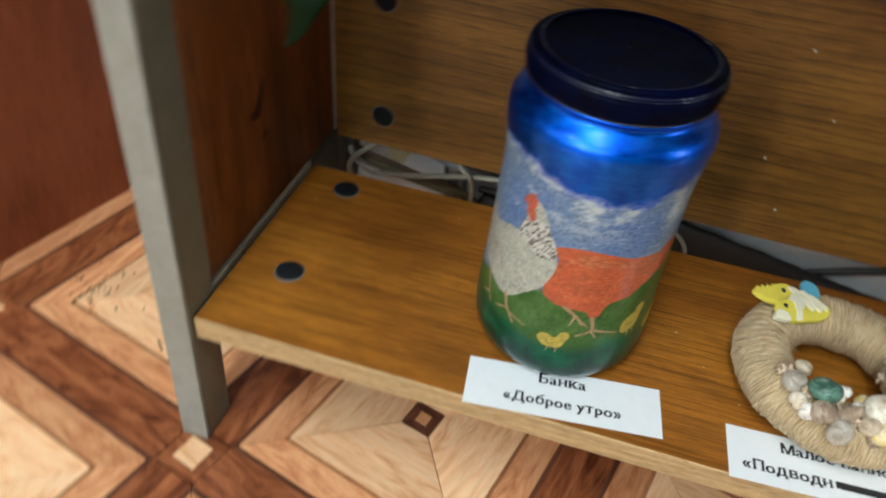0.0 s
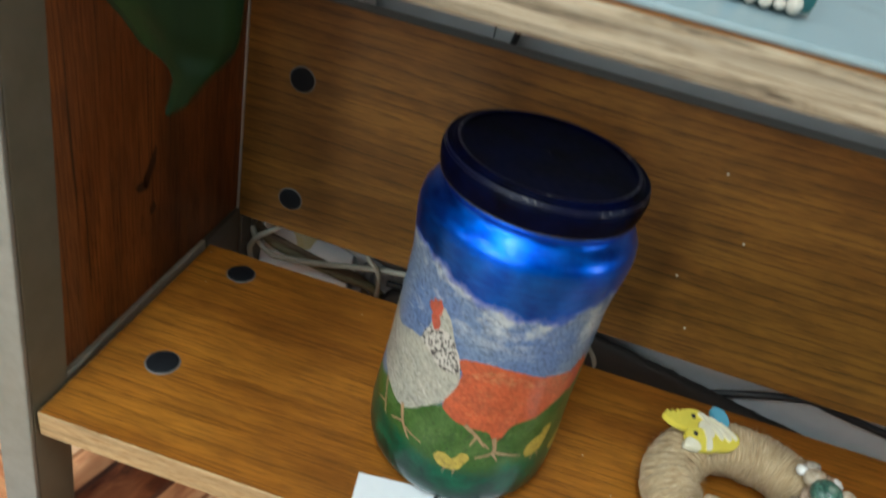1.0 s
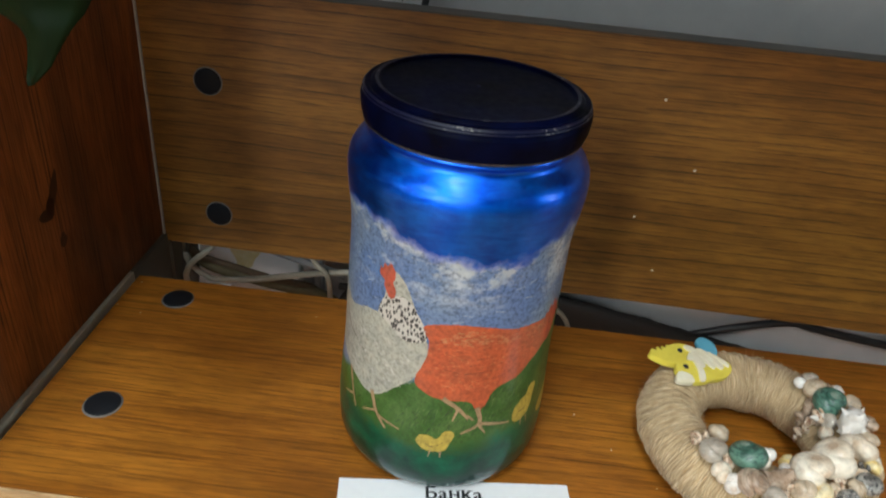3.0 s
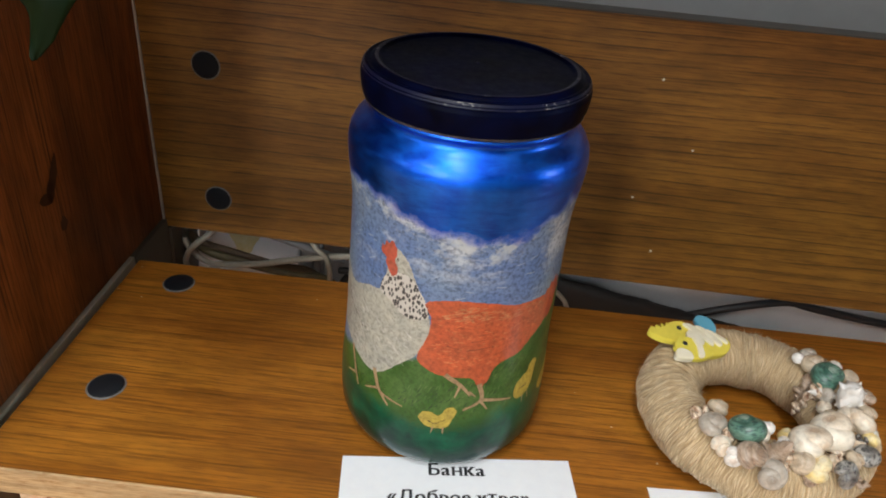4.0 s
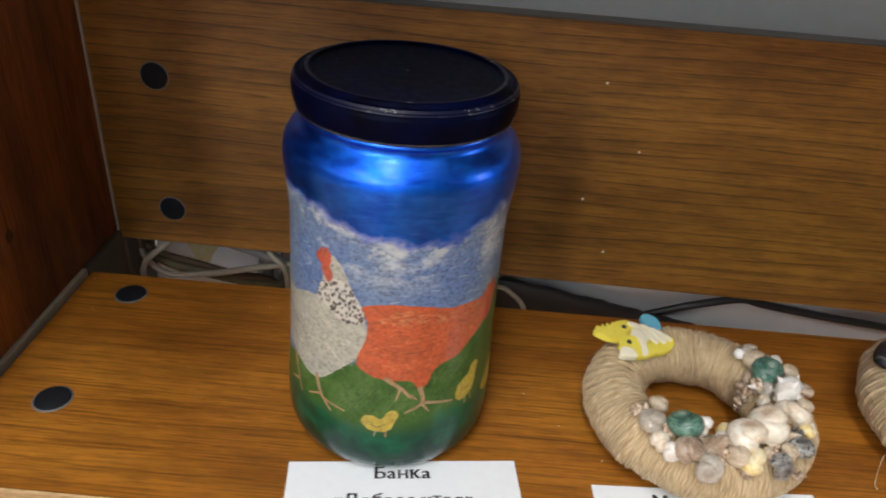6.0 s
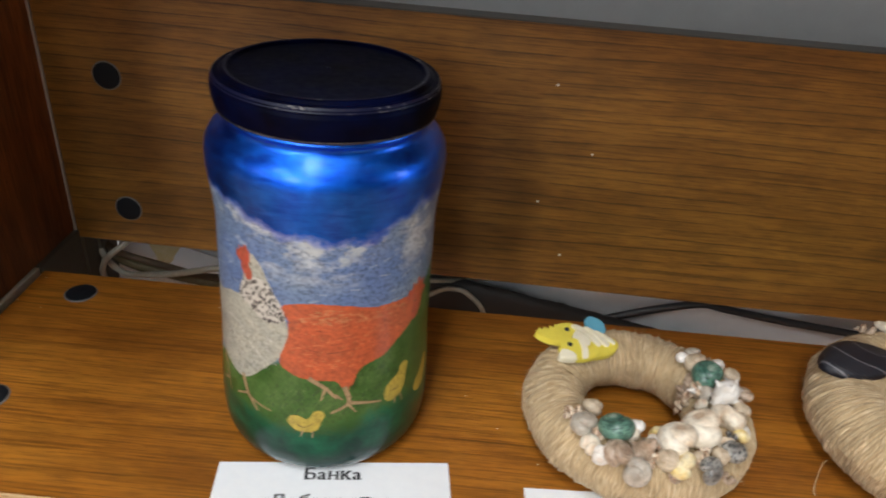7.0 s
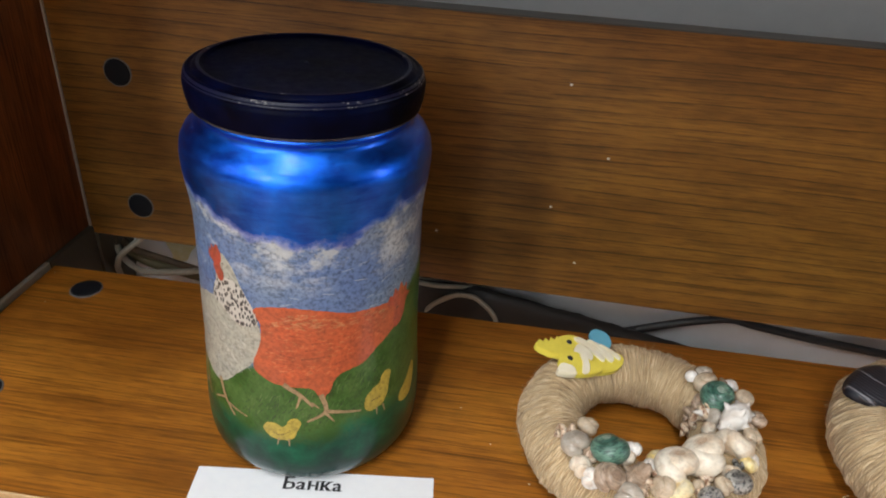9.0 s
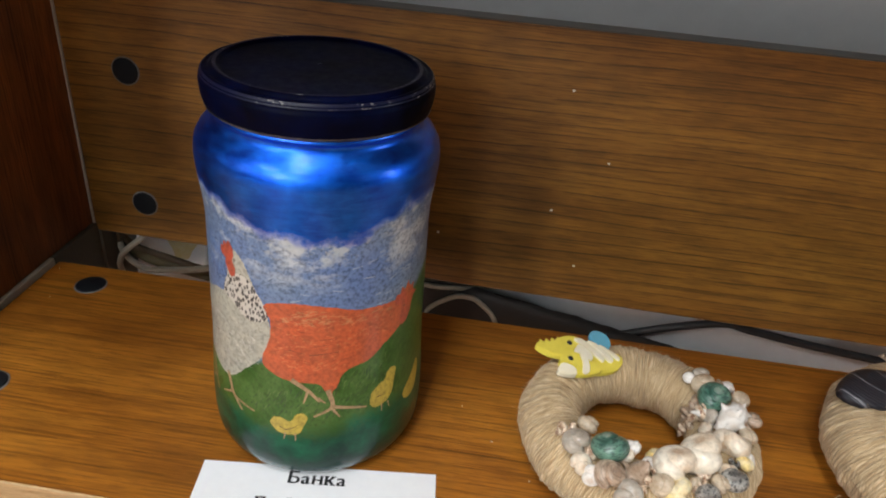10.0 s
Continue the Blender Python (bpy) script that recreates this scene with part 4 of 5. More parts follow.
# ---- labels ----


def serifs(me):
    """Short cross strokes at the ends of a glyph's stems."""
    bm = bmesh.new()
    bm.from_mesh(me)
    ends = [tuple(sorted((e.verts[0].co.x, e.verts[1].co.x))) + (e.verts[0].co.y, sum(f.calc_center_median().y for f in e.link_faces)) for e in bm.edges if e.is_boundary and abs(e.verts[0].co.y - e.verts[1].co.y) < 1e-3 and 0.03 < abs(e.verts[0].co.x - e.verts[1].co.x) < 0.13]
    for x0, x1, y, inner in ends:
        tall = 0.035 if inner > y else -0.035
        bm.faces.new([bm.verts.new(p) for p in ((x0 - 0.055, y, 0.001), (x1 + 0.055, y, 0.001), (x1 + 0.055, y + tall, 0.001), (x0 - 0.055, y + tall, 0.001))])
    bm.to_mesh(me)
    bm.free()


def lettering(words, height, m, parent):
    """Printed words; letters that the font leaves unfilled are set from their look-alikes."""
    alike = {"н": ("H", 0.755), "е": ("e", 1.0), "а": ("a", 1.0), "о": ("o", 1.0), "р": ("p", 1.0), "у": ("y", 1.0)}
    all_of = bmesh.new()
    pen = 0.0
    for letter in words:
        if letter == " ":
            pen += 0.30
            continue
        glyph, scale = alike.get(letter, (letter, 1.0))
        data = bpy.data.curves.new("glyph", "FONT")
        data.body, data.size = glyph, 1.0
        ob = bpy.data.objects.new("glyph", data)
        scene.collection.objects.link(ob)
        bpy.context.view_layer.update()
        me = bpy.data.meshes.new_from_object(ob.evaluated_get(bpy.context.evaluated_depsgraph_get()))
        bpy.data.objects.remove(ob)
        wide = max(v.co.x for v in me.vertices) * scale
        if letter not in "ое«»":
            serifs(me)
        for n, dx in enumerate((-0.028, 0.0, 0.028)):
            count = len(all_of.verts)
            all_of.from_mesh(me)
            all_of.verts.ensure_lookup_table()
            for v in all_of.verts[count:]:
                v.co = Vector((pen + v.co.x * scale + dx, v.co.y * scale, 0.006 * n))
        pen += wide + 0.085
        bpy.data.meshes.remove(me)
    for v in all_of.verts:
        v.co = Vector(((v.co.x - pen / 2) * height, v.co.y * height, v.co.z * height))
    return part("lettering", all_of, INK, parent, "black printed words", m)


def card(x, y, rz, w, d, seed, label):
    ob = thing("label_card", x, y, SHELF_Z + 0.0001, rz, label, "label", "paper labels")
    bm = bmesh.new()
    bmesh.ops.create_grid(bm, x_segments=16, y_segments=6, size=0.5)
    for v in bm.verts:
        v.co = Vector((v.co.x * w, v.co.y * d, 0.0))
    bmesh.ops.solidify(bm, geom=list(bm.faces), thickness=-0.00018)
    part("paper", bm, PAPER, ob)
    return ob


first = card(0.2175, 0.0192, 6.8, 0.1073, 0.0328, 1, "small white paper label with two lines of black print")
lettering("Банка", 0.0096, pose(-0.0005, 0.0060, 0.0003), first)
lettering("«Доброе утро»", 0.0088, pose(0.0, -0.0088, 0.0003), first)
second = card(0.3595, 0.0178, 3.0, 0.1073, 0.0328, 2, "small white paper label with two lines of black print")
lettering("Малое панно", 0.0090, pose(0.002, 0.0055, 0.0003), second)
lettering("«Подводн", 0.0090, pose(-0.024, -0.0088, 0.0003), second)
part("print_bar", box(0.000, 0.038, -0.0082, -0.0040, 0.0002, 0.0003), INK, second)

# ---- jute wreaths with shells ----


def jute(big, small):
    """Twine whose fibres run round the tube of a ring of these radii."""
    m = material("jute_twine", (0.42, 0.29, 0.16), 0.85)
    n = Nodes(m)
    xyz = n.t.nodes.new("ShaderNodeSeparateXYZ")
    n.put(xyz.inputs[0], n.coords())
    x, y, z = xyz.outputs
    away = n.math("SUBTRACT", n.math("SQRT", n.math("ADD", n.math("MULTIPLY", x, x), n.math("MULTIPLY", y, y))), big)
    along = n.math("ARCTAN2", y, x)
    over = n.math("ARCTAN2", n.math("SUBTRACT", z, small), away)
    wobble = n.noise(n.coords((45,) * 3, loc=(1, 4, 2)), 1.0, 2.0)
    along = n.math("ADD", along, n.math("MULTIPLY", wobble, 0.16))

    def lines(per, run, off):
        v = n.t.nodes.new("ShaderNodeCombineXYZ")
        n.put(v.inputs[0], n.math("MULTIPLY", along, per))
        n.put(v.inputs[1], n.math("MULTIPLY", over, run))
        v.inputs[2].default_value = off
        return v.outputs[0]

    strand = n.noise(lines(105.0, 1.4, 0.0), 1.0, 3.0, 0.6)
    hair = n.noise(lines(430.0, 3.4, 5.0), 1.0, 3.0, 0.65)
    wide = n.noise(n.coords((55,) * 3), 1.0, 3.0)
    c = n.ramp(strand, (0.34, (0.37, 0.245, 0.115)), (0.5, (0.56, 0.405, 0.222)), (0.66, (0.78, 0.62, 0.40)))
    c = n.mix(0.6, c, n.ramp(hair, (0.32, 0.50), (0.5, 0.95), (0.62, 1.1)), "MULTIPLY")
    n.put(n.b.inputs["Base Color"], n.mix(0.6, c, n.ramp(wide, (0.3, 0.65), (0.65, 1.0)), "MULTIPLY"))
    n.bump(n.math("ADD", n.math("MULTIPLY", strand, 0.6), n.math("MULTIPLY", hair, 0.6)), 0.4, 0.0009)
    n.b.inputs["Sheen Weight"].default_value = 0.12
    return m


def wreath_body(big, small, wraps, seed):
    """A ring wound round with twine, each turn a ridge of its own height."""
    rnd = random.Random(seed)
    per = 5
    turns = []
    for k in range(wraps):
        turns.append((rnd.uniform(-0.0004, 0.0006), rnd.uniform(-1.6, 1.6), rnd.uniform(0.6, 1.2)))
    bm = bmesh.new()
    n, sides, rings = wraps * per, 26, []
    for k in range(n):
        lift, lean, thick = turns[k // per]
        f = (k % per) / per
        ridge = math.sin(math.pi * f) * 0.00042 * thick
        ring = []
        for s in range(sides):
            b = 2 * math.pi * s / sides
            a = 2 * math.pi * k / n + 0.020 * lean * math.sin(b + 2 * lean) + 0.05 * math.sin(b)
            rough = 0.0007 * noise.noise((k // per * 0.37, s * 0.5, seed)) + 0.0014 * noise.noise((math.cos(a) * 3, math.sin(a) * 3, s * 0.25 + seed))
            r = small - 0.0006 + ridge + lift * (0.5 + 0.5 * math.sin(b * 2 + lean * 3)) + rough
            z = small + r * math.sin(b) * (0.98 if math.sin(b) < 0 else 1.0)
            q = big + r * math.cos(b)
            ring.append(bm.verts.new((q * math.cos(a), q * math.sin(a), max(z, 0.0002))))
        rings.append(ring)
    for k in range(n):
        a, b = rings[k], rings[(k + 1) % n]
        for s in range(sides):
            j = (s + 1) % sides
            bm.faces.new((a[s], b[s], b[j], a[j]))
    bmesh.ops.recalc_face_normals(bm, faces=list(bm.faces))
    return bm


def fuzz(big, small, count, seed):
    """Loose fibres standing off the twine."""
    rnd = random.Random(seed)
    bm = bmesh.new()
    for _ in range(count):
        a, b = rnd.uniform(0, 2 * math.pi), rnd.uniform(-0.3, math.pi + 0.3)
        out = Vector((math.cos(a) * math.cos(b), math.sin(a) * math.cos(b), math.sin(b)))
        p = Vector((big * math.cos(a), big * math.sin(a), small)) + out * small
        drift = Vector((rnd.uniform(-1, 1), rnd.uniform(-1, 1), rnd.uniform(-0.6, 0.6)))
        size = rnd.choice((1.0, 1.0, 1.0, 2.0)) * rnd.uniform(0.0006, 0.0015)
        q = [p, p + (out * 0.5 + drift * 0.4) * size, p + (out * 0.55 + drift * 0.9) * size]
        if min(v.z for v in q) > 0.001:
            tube(q, 0.00009, 3, 3, lambda t: 1 - 0.7 * t, bm)
    return bm


def shell_material(name, a, b, c, scale=160.0, rough=0.34, band=False, contrast=0.6, tip_tone=None):
    """Base tone a, shade b and markings c."""
    m = material(name, a, rough, 0.0, 0.2)
    n = Nodes(m)
    v = n.coords((scale / 110, scale / 110, scale / 110 * (4 if band else 1)))
    f = n.noise(v, 1.0, 4.0, 0.65, 0.5)
    wide = n.noise(n.coords((0.9, 0.9, 0.9), loc=(3, 8, 1)), 1.0, 2.0)
    marks = n.math("MULTIPLY", n.ramp(f, (0.50, 0.0), (0.60, 1.0)), contrast)
    base = n.mix(marks, n.mix(n.ramp(wide, (0.40, 0.0), (0.62, 1.0)), a, b), c)
    # growth lines across the whorl and faint bands along it
    v = n.t.nodes.new("ShaderNodeCombineXYZ")
    for slot, word, times in ((0, "along", 16.0), (1, "across", 5.0 if not band else 11.0)):
        at = n.t.nodes.new("ShaderNodeAttribute")
        at.attribute_name = word
        n.put(v.inputs[slot], n.math("MULTIPLY", at.outputs["Fac"], times if not band or slot else 5.0))
    lines = n.noise(v.outputs[0], 1.0, 3.0, 0.6)
    base = n.mix(0.8 if band else 0.32, base, n.ramp(lines, (0.36, 0.42), (0.52, 0.95), (0.62, 1.1)), "MULTIPLY")
    # the oldest whorls, at the tip, are darker
    at = n.t.nodes.new("ShaderNodeAttribute")
    at.attribute_name = "along"
    tip = n.ramp(n.math("MULTIPLY", at.outputs["Fac"], 0.25), (0.30, 0.55), (0.52, 0.0))
    base = n.mix(tip, base, tip_tone or c)
    n.put(n.b.inputs["Base Color"], base)
    n.bump(n.math("ADD", f, lines), 0.3, 0.0008)
    return m


def mussel_material():
    m = material("black_mussel_shell", (0.02, 0.02, 0.027), 0.42)
    n = Nodes(m)
    xyz = n.t.nodes.new("ShaderNodeSeparateXYZ")
    n.put(xyz.inputs[0], n.coords(loc=(-0.75, -0.25, 0)))
    x, y, _ = xyz.outputs
    far = n.math("SQRT", n.math("ADD", n.math("MULTIPLY", x, x), n.math("MULTIPLY", n.math("MULTIPLY", y, y), 1.8)))
    far = n.math("ADD", far, n.math("MULTIPLY", n.noise(n.coords((3, 3, 3)), 1.0, 2.0), 0.06))
    rings = n.math("SINE", n.math("MULTIPLY", far, 12.0))
    fine = n.math("SINE", n.math("MULTIPLY", far, 95.0))
    c = n.mix(n.ramp(rings, (0.97, 0.0), (0.998, 0.55)), n.mix(n.ramp(fine, (0.2, 0.0), (0.9, 1.0)), (0.012, 0.012, 0.017), (0.026, 0.026, 0.034)), (0.30, 0.29, 0.31))
    n.put(n.b.inputs["Base Color"], c)
    n.bump(n.math("ADD", rings, n.math("MULTIPLY", fine, 0.4)), 0.25, 0.001)
    return m


SHELL = {
    "cream": shell_material("cream_shell", (0.88, 0.80, 0.66), (0.76, 0.62, 0.46), (0.50, 0.30, 0.16), 120, contrast=0.35),
    "beige": shell_material("beige_shell", (0.66, 0.54, 0.39), (0.52, 0.41, 0.29), (0.38, 0.27, 0.17), 160, contrast=0.4),
    "grey": shell_material("grey_shell", (0.54, 0.48, 0.40), (0.42, 0.36, 0.29), (0.30, 0.24, 0.18), 160, contrast=0.4),
    "brown": shell_material("brown_shell", (0.56, 0.43, 0.32), (0.40, 0.28, 0.19), (0.22, 0.13, 0.08), 220, band=True, contrast=0.6),
    "white": shell_material("white_shell", (0.88, 0.85, 0.80), (0.80, 0.74, 0.66), (0.66, 0.52, 0.40), 140, contrast=0.3),
    "yellow": shell_material("yellow_shell", (0.84, 0.66, 0.28), (0.84, 0.74, 0.52), (0.70, 0.46, 0.16), 120, contrast=0.4),
    "spotted": shell_material("spotted_shell", (0.80, 0.68, 0.52), (0.70, 0.52, 0.36), (0.24, 0.10, 0.05), 480, contrast=0.9),
    "dark": shell_material("dark_flecked_shell", (0.40, 0.38, 0.34), (0.16, 0.145, 0.13), (0.025, 0.025, 0.025), 560, contrast=1.0),
    "green": shell_material("green_turban_shell", (0.15, 0.29, 0.215), (0.05, 0.14, 0.10), (0.014, 0.04, 0.035), 420, 0.28, True, 0.8, (0.42, 0.50, 0.40)),
    "mussel": mussel_material(),
}


def snail(turns=3.2, spire=0.9, ribs=0, rib=0.0, fat=1.0, grow=3.0):
    """A coiled shell of unit size: a swelling tube wound about z, its apex up; grow: how fast the tube widens."""
    bm = bmesh.new()
    along, across = bm.verts.layers.float.new("along"), bm.verts.layers.float.new("across")
    n, sides, rings = 110, 18, []
    for k in range(n + 1):
        t = k / n
        g = math.exp(grow * (t - 1))
        a = 2 * math.pi * turns * t
        r = 0.50 * g
        late = max(0.0, (t - 0.86) / 0.14)
        w = 0.52 * fat * g * (1 + rib * (math.sin(ribs * a) if ribs else 0)) * math.sqrt(1.0 - 0.8 * late * late)
        r *= 1.0 - 0.35 * late * late
        centre = Vector((r * math.cos(a), r * math.sin(a), spire * (1 - g)))
        out = Vector((math.cos(a), math.sin(a), 0))
        rings.append([bm.verts.new(centre + w * (math.cos(b) * out + math.sin(b) * Vector((0, 0, 1)))) for b in (2 * math.pi * s / sides for s in range(sides))])
        for s, v in enumerate(rings[-1]):
            v[along], v[across] = turns * t, abs(2 * s / sides - 1)
    for a, b in zip(rings, rings[1:]):
        for s in range(sides):
            j = (s + 1) % sides
            bm.faces.new((a[s], b[s], b[j], a[j]))
    bm.faces.new(rings[0])
    # the mouth: a lip that turns inwards
    lip = [bm.verts.new(v.co * 0.8 + sum((q.co for q in rings[-1]), Vector()) / sides * 0.2) for v in rings[-1]]
    for s in range(sides):
        j = (s + 1) % sides
        bm.faces.new((rings[-1][s], lip[s], lip[j], rings[-1][j]))
    bm.faces.new(lip[::-1])
    bmesh.ops.recalc_face_normals(bm, faces=list(bm.faces))
    return bm


def valve(ribs=14, depth=0.16, long=1.0, point=0.0, rings_depth=0.0, dome=0.62):
    """Half a bivalve of unit size, domed upwards, hinge towards +y."""
    bm = bmesh.new()
    n, m, rows = 48, 12, []
    for k in range(m + 1):
        t = k / m
        row = []
        for s in range(n):
            a = 2 * math.pi * s / n
            r = t * (1 + depth * 0.35 * (math.cos(ribs * a) if ribs else 0) * t)
            x, y = r * math.cos(a) * (1 - point * max(math.sin(a), 0)), r * math.sin(a) * long
            z = dome * math.sqrt(max(1 - t ** 2.2, 0)) + (rings_depth * math.sin(t * 26) if t < 1 else 0)
            row.append(bm.verts.new((x, y + 0.35 * (1 - t) * long, z)))
            if k == 0:
                break
        rows.append(row)
    for s in range(n):
        bm.faces.new((rows[0][0], rows[1][s], rows[1][(s + 1) % n]))
    for a, b in zip(rows[1:], rows[2:]):
        for s in range(n):
            j = (s + 1) % n
            bm.faces.new((a[s], b[s], b[j], a[j]))
    bm.faces.new(rows[-1][::-1])
    bmesh.ops.recalc_face_normals(bm, faces=list(bm.faces))
    return bm


def cone_shell():
    """A pointed shell of unit size with a faint spiral ridge, its tip up."""
    bm = bmesh.new()
    along, across = bm.verts.layers.float.new("along"), bm.verts.layers.float.new("across")
    rings = []
    for k in range(30):
        t = k / 30
        ring = []
        for q in range(20):
            a = 2 * math.pi * q / 20
            r = (0.62 * (1 - t) ** 0.85) * min(1.0, 0.55 + 3.5 * t) * (1 + 0.06 * math.sin(30 * t + a))
            v = bm.verts.new((r * math.cos(a), r * math.sin(a), 2.1 * t))
            v[along], v[across] = 2.6 - 0.8 * t, q / 20
            ring.append(v)
        rings.append(ring)
    for a, b in zip(rings, rings[1:]):
        for q in range(20):
            bm.faces.new((a[q], a[(q + 1) % 20], b[(q + 1) % 20], b[q]))
    bm.faces.new(rings[0][::-1])
    tip = bm.verts.new((0, 0, 2.12))
    tip[along] = 1.8
    for q in range(20):
        bm.faces.new((rings[-1][q], rings[-1][(q + 1) % 20], tip))
    return bm


def knobbed():
    """A spindle of unit size with rows of sharp knobs, lying along z."""
    bm = bmesh.new()
    along = bm.verts.layers.float.new("along")
    rings = []
    for k in range(1, 48):
        t = k / 48
        ring = []
        for q in range(40):
            a = 2 * math.pi * q / 40
            r = 0.62 * math.sin(math.pi * t ** 0.75) ** 0.8
            r *= 1 + 0.75 * max(0.0, math.cos(5 * a + 2.2 * t)) ** 6 * max(0.0, math.sin(5.2 * math.pi * t)) ** 2 + 0.10 * noise.noise((5 * math.cos(a), 5 * math.sin(a), 9 * t))
            v = bm.verts.new((r * math.cos(a), r * math.sin(a), 2.8 * t - 1.4))
            v[along] = 3.0
            ring.append(v)
        rings.append(ring)
    for a, b in zip(rings, rings[1:]):
        for q in range(40):
            bm.faces.new((a[q], a[(q + 1) % 40], b[(q + 1) % 40], b[q]))
    bm.faces.new(rings[0][::-1])
    bm.faces.new(rings[-1])
    return bm


SHAPES = {
    "cone": finish(cone_shell(), "cone_shell", SHELL["white"], True),
    "snail": finish(snail(3.4, 0.84, 0, 0, 1.18, 2.1), "snail_shell", SHELL["cream"], True),
    "turban": finish(snail(3.6, 0.74, 26, 0.010, 1.20, 2.2), "turban_shell", SHELL["green"], True),
    "moon": finish(snail(3.2, 0.66, 0, 0, 1.26, 1.9), "moon_shell", SHELL["cream"], True),
    "spire": finish(snail(4.2, 2.1, 8, 0.09, 0.95, 2.6), "spire_shell", SHELL["spotted"], True),
    "cockle": finish(valve(24, 0.10, 0.9, 0.35, 0.0, 0.55), "cockle_shell", SHELL["cream"], True),
    "spiny": finish(knobbed(), "spiny_shell", SHELL["white"], True),
    "mussel": finish(valve(0, 0, 0.60, 0.25, 0.0, 0.30), "mussel_shell", SHELL["mussel"], True),
}
KINDS = {}


def shell(parent, big, small, shape, look_of, around, over, size, spin=0.0, nod=0.0, sink=0.35, word=""):
    """Glue a shell to a wreath: around and over are degrees along the ring and across its tube (90 is its top), size is half its breadth in millimetres."""
    if (shape, look_of) not in KINDS:
        me = SHAPES[shape].copy()
        me.materials.clear()
        me.materials.append(SHELL[look_of])
        KINDS[shape, look_of] = me
    a, b = radians(around), radians(over)
    out = Vector((math.cos(a) * math.cos(b), math.sin(a) * math.cos(b), math.sin(b)))
    s = size * 1.36 / 1000
    p = Vector((big * math.cos(a), big * math.sin(a), small)) + out * (small + s * sink)
    turn = out.to_track_quat("Z", "Y").to_matrix().to_4x4()
    ob = new("shell", KINDS[shape, look_of])
    ob.parent = parent
    ob.matrix_basis = Matrix.Translation(p) @ turn @ pose(0, 0, 0, nod, 0, spin) @ Matrix.Scale(s * (0.96 if shape in ("snail", "turban", "spire", "spiny", "moon") else 1.0), 4)
    return tagged(ob, word or f"{look_of} shell")


BIG, SMALL = 0.0415, 0.0157
JUTE = jute(BIG, SMALL)
wreath = thing("shell_wreath", 0.3613, 0.074, SHELF_Z + 0.0004, 0, "small jute-wrapped wreath with glued shells and wooden fish", "wreath", "wreaths on the shelf")
part("ring", wreath_body(BIG, SMALL, 235, 1), JUTE, wreath, "jute twine wound round a ring")
tagged(part("fuzz", fuzz(BIG, SMALL, 1800, 1), JUTE, wreath), kind="stuff")


def glue(*args, **more):
    shell(wreath, BIG, SMALL, *args, **more)


# one by one along the front of the ring
glue("spire", "spotted", -148, 89, 4.3, 20, 80)
glue("snail", "beige", -143, 116, 5.0, 60, 20)
glue("snail", "grey", -134, 74, 6.2, 200, 25)
glue("turban", "green", -118, 92, 8.0, 75, 26, word="dark green turban shell")
glue("cone", "white", -100, 116, 4.2, 100, 78, 0.9)
glue("snail", "cream", -127, 54, 4.8, 90, 60)
glue("snail", "white", -120, 51, 4.5, 30, 50)
glue("snail", "brown", -112, 57, 6.6, 140, 40)
glue("snail", "grey", -103, 46, 6.4, 10, 30)
glue("spiny", "brown", -100, 76, 5.8, 100, 20, word="knobbed brown shell")
glue("spire", "spotted", -92, 84, 3.2, 40, 70)
glue("spire", "spotted", -94, 58, 3.9, 200, 80)
glue("moon", "cream", -77, 92, 8.6, 20, 18, word="large cream snail shell")
glue("snail", "yellow", -86, 122, 4.3, 60, 30)
glue("snail", "beige", -87, 70, 5.2, 300, 60)
glue("moon", "yellow", -79, 59, 6.2, 220, 60)
glue("moon", "cream", -54, 100, 9.4, 40, 25, word="large cream snail shell with a brown tip")
glue("moon", "cream", -33, 90, 7.8, 310, 40)
glue("spire", "dark", -41, 77, 2.9, 50, 80)
glue("snail", "beige", -57, 59, 4.3, 120, 40)
glue("turban", "dark", -49, 57, 5.6, 200, 40, word="dark flecked turban shell")
glue("snail", "dark", -68, 50, 6.0, 20, 40)
glue("snail", "yellow", -36, 62, 4.2, 90, 60)
glue("spire", "spotted", -65, 73, 3.2, 300, 80)
glue("spiny", "white", -9, 98, 7.0, 60, 84, 0.55, word="spiky white shell")
glue("turban", "green", 15, 106, 7.6, 150, 12, word="dark green turban shell")
glue("snail", "brown", 2, 56, 4.4, 160, 40)
glue("snail", "beige", -16, 72, 4.4, 60, 40)
glue("snail", "grey", 40, 90, 4.4, 10, 20)
glue("cone", "white", 43, 114, 4.0, 200, 160, 1.2)
glue("snail", "beige", 31, 104, 5.8, 240, 20)
glue("snail", "white", 27, 64, 3.8, 100, 30)
glue("snail", "beige", 18, 60, 4.6, 220, 40)
glue("spire", "spotted", 4, 147, 5.0, 200, 80)
glue("spire", "brown", 26, 140, 4.0, 30, 80)
glue("cone", "white", 6, 126, 3.6, 20, 40)
glue("spire", "spotted", 13, 158, 3.8, 20, 80)
glue("spire", "brown", 33, 74, 3.2, 250, 80)
glue("spire", "brown", -59, 32, 3.0, 60, 80)

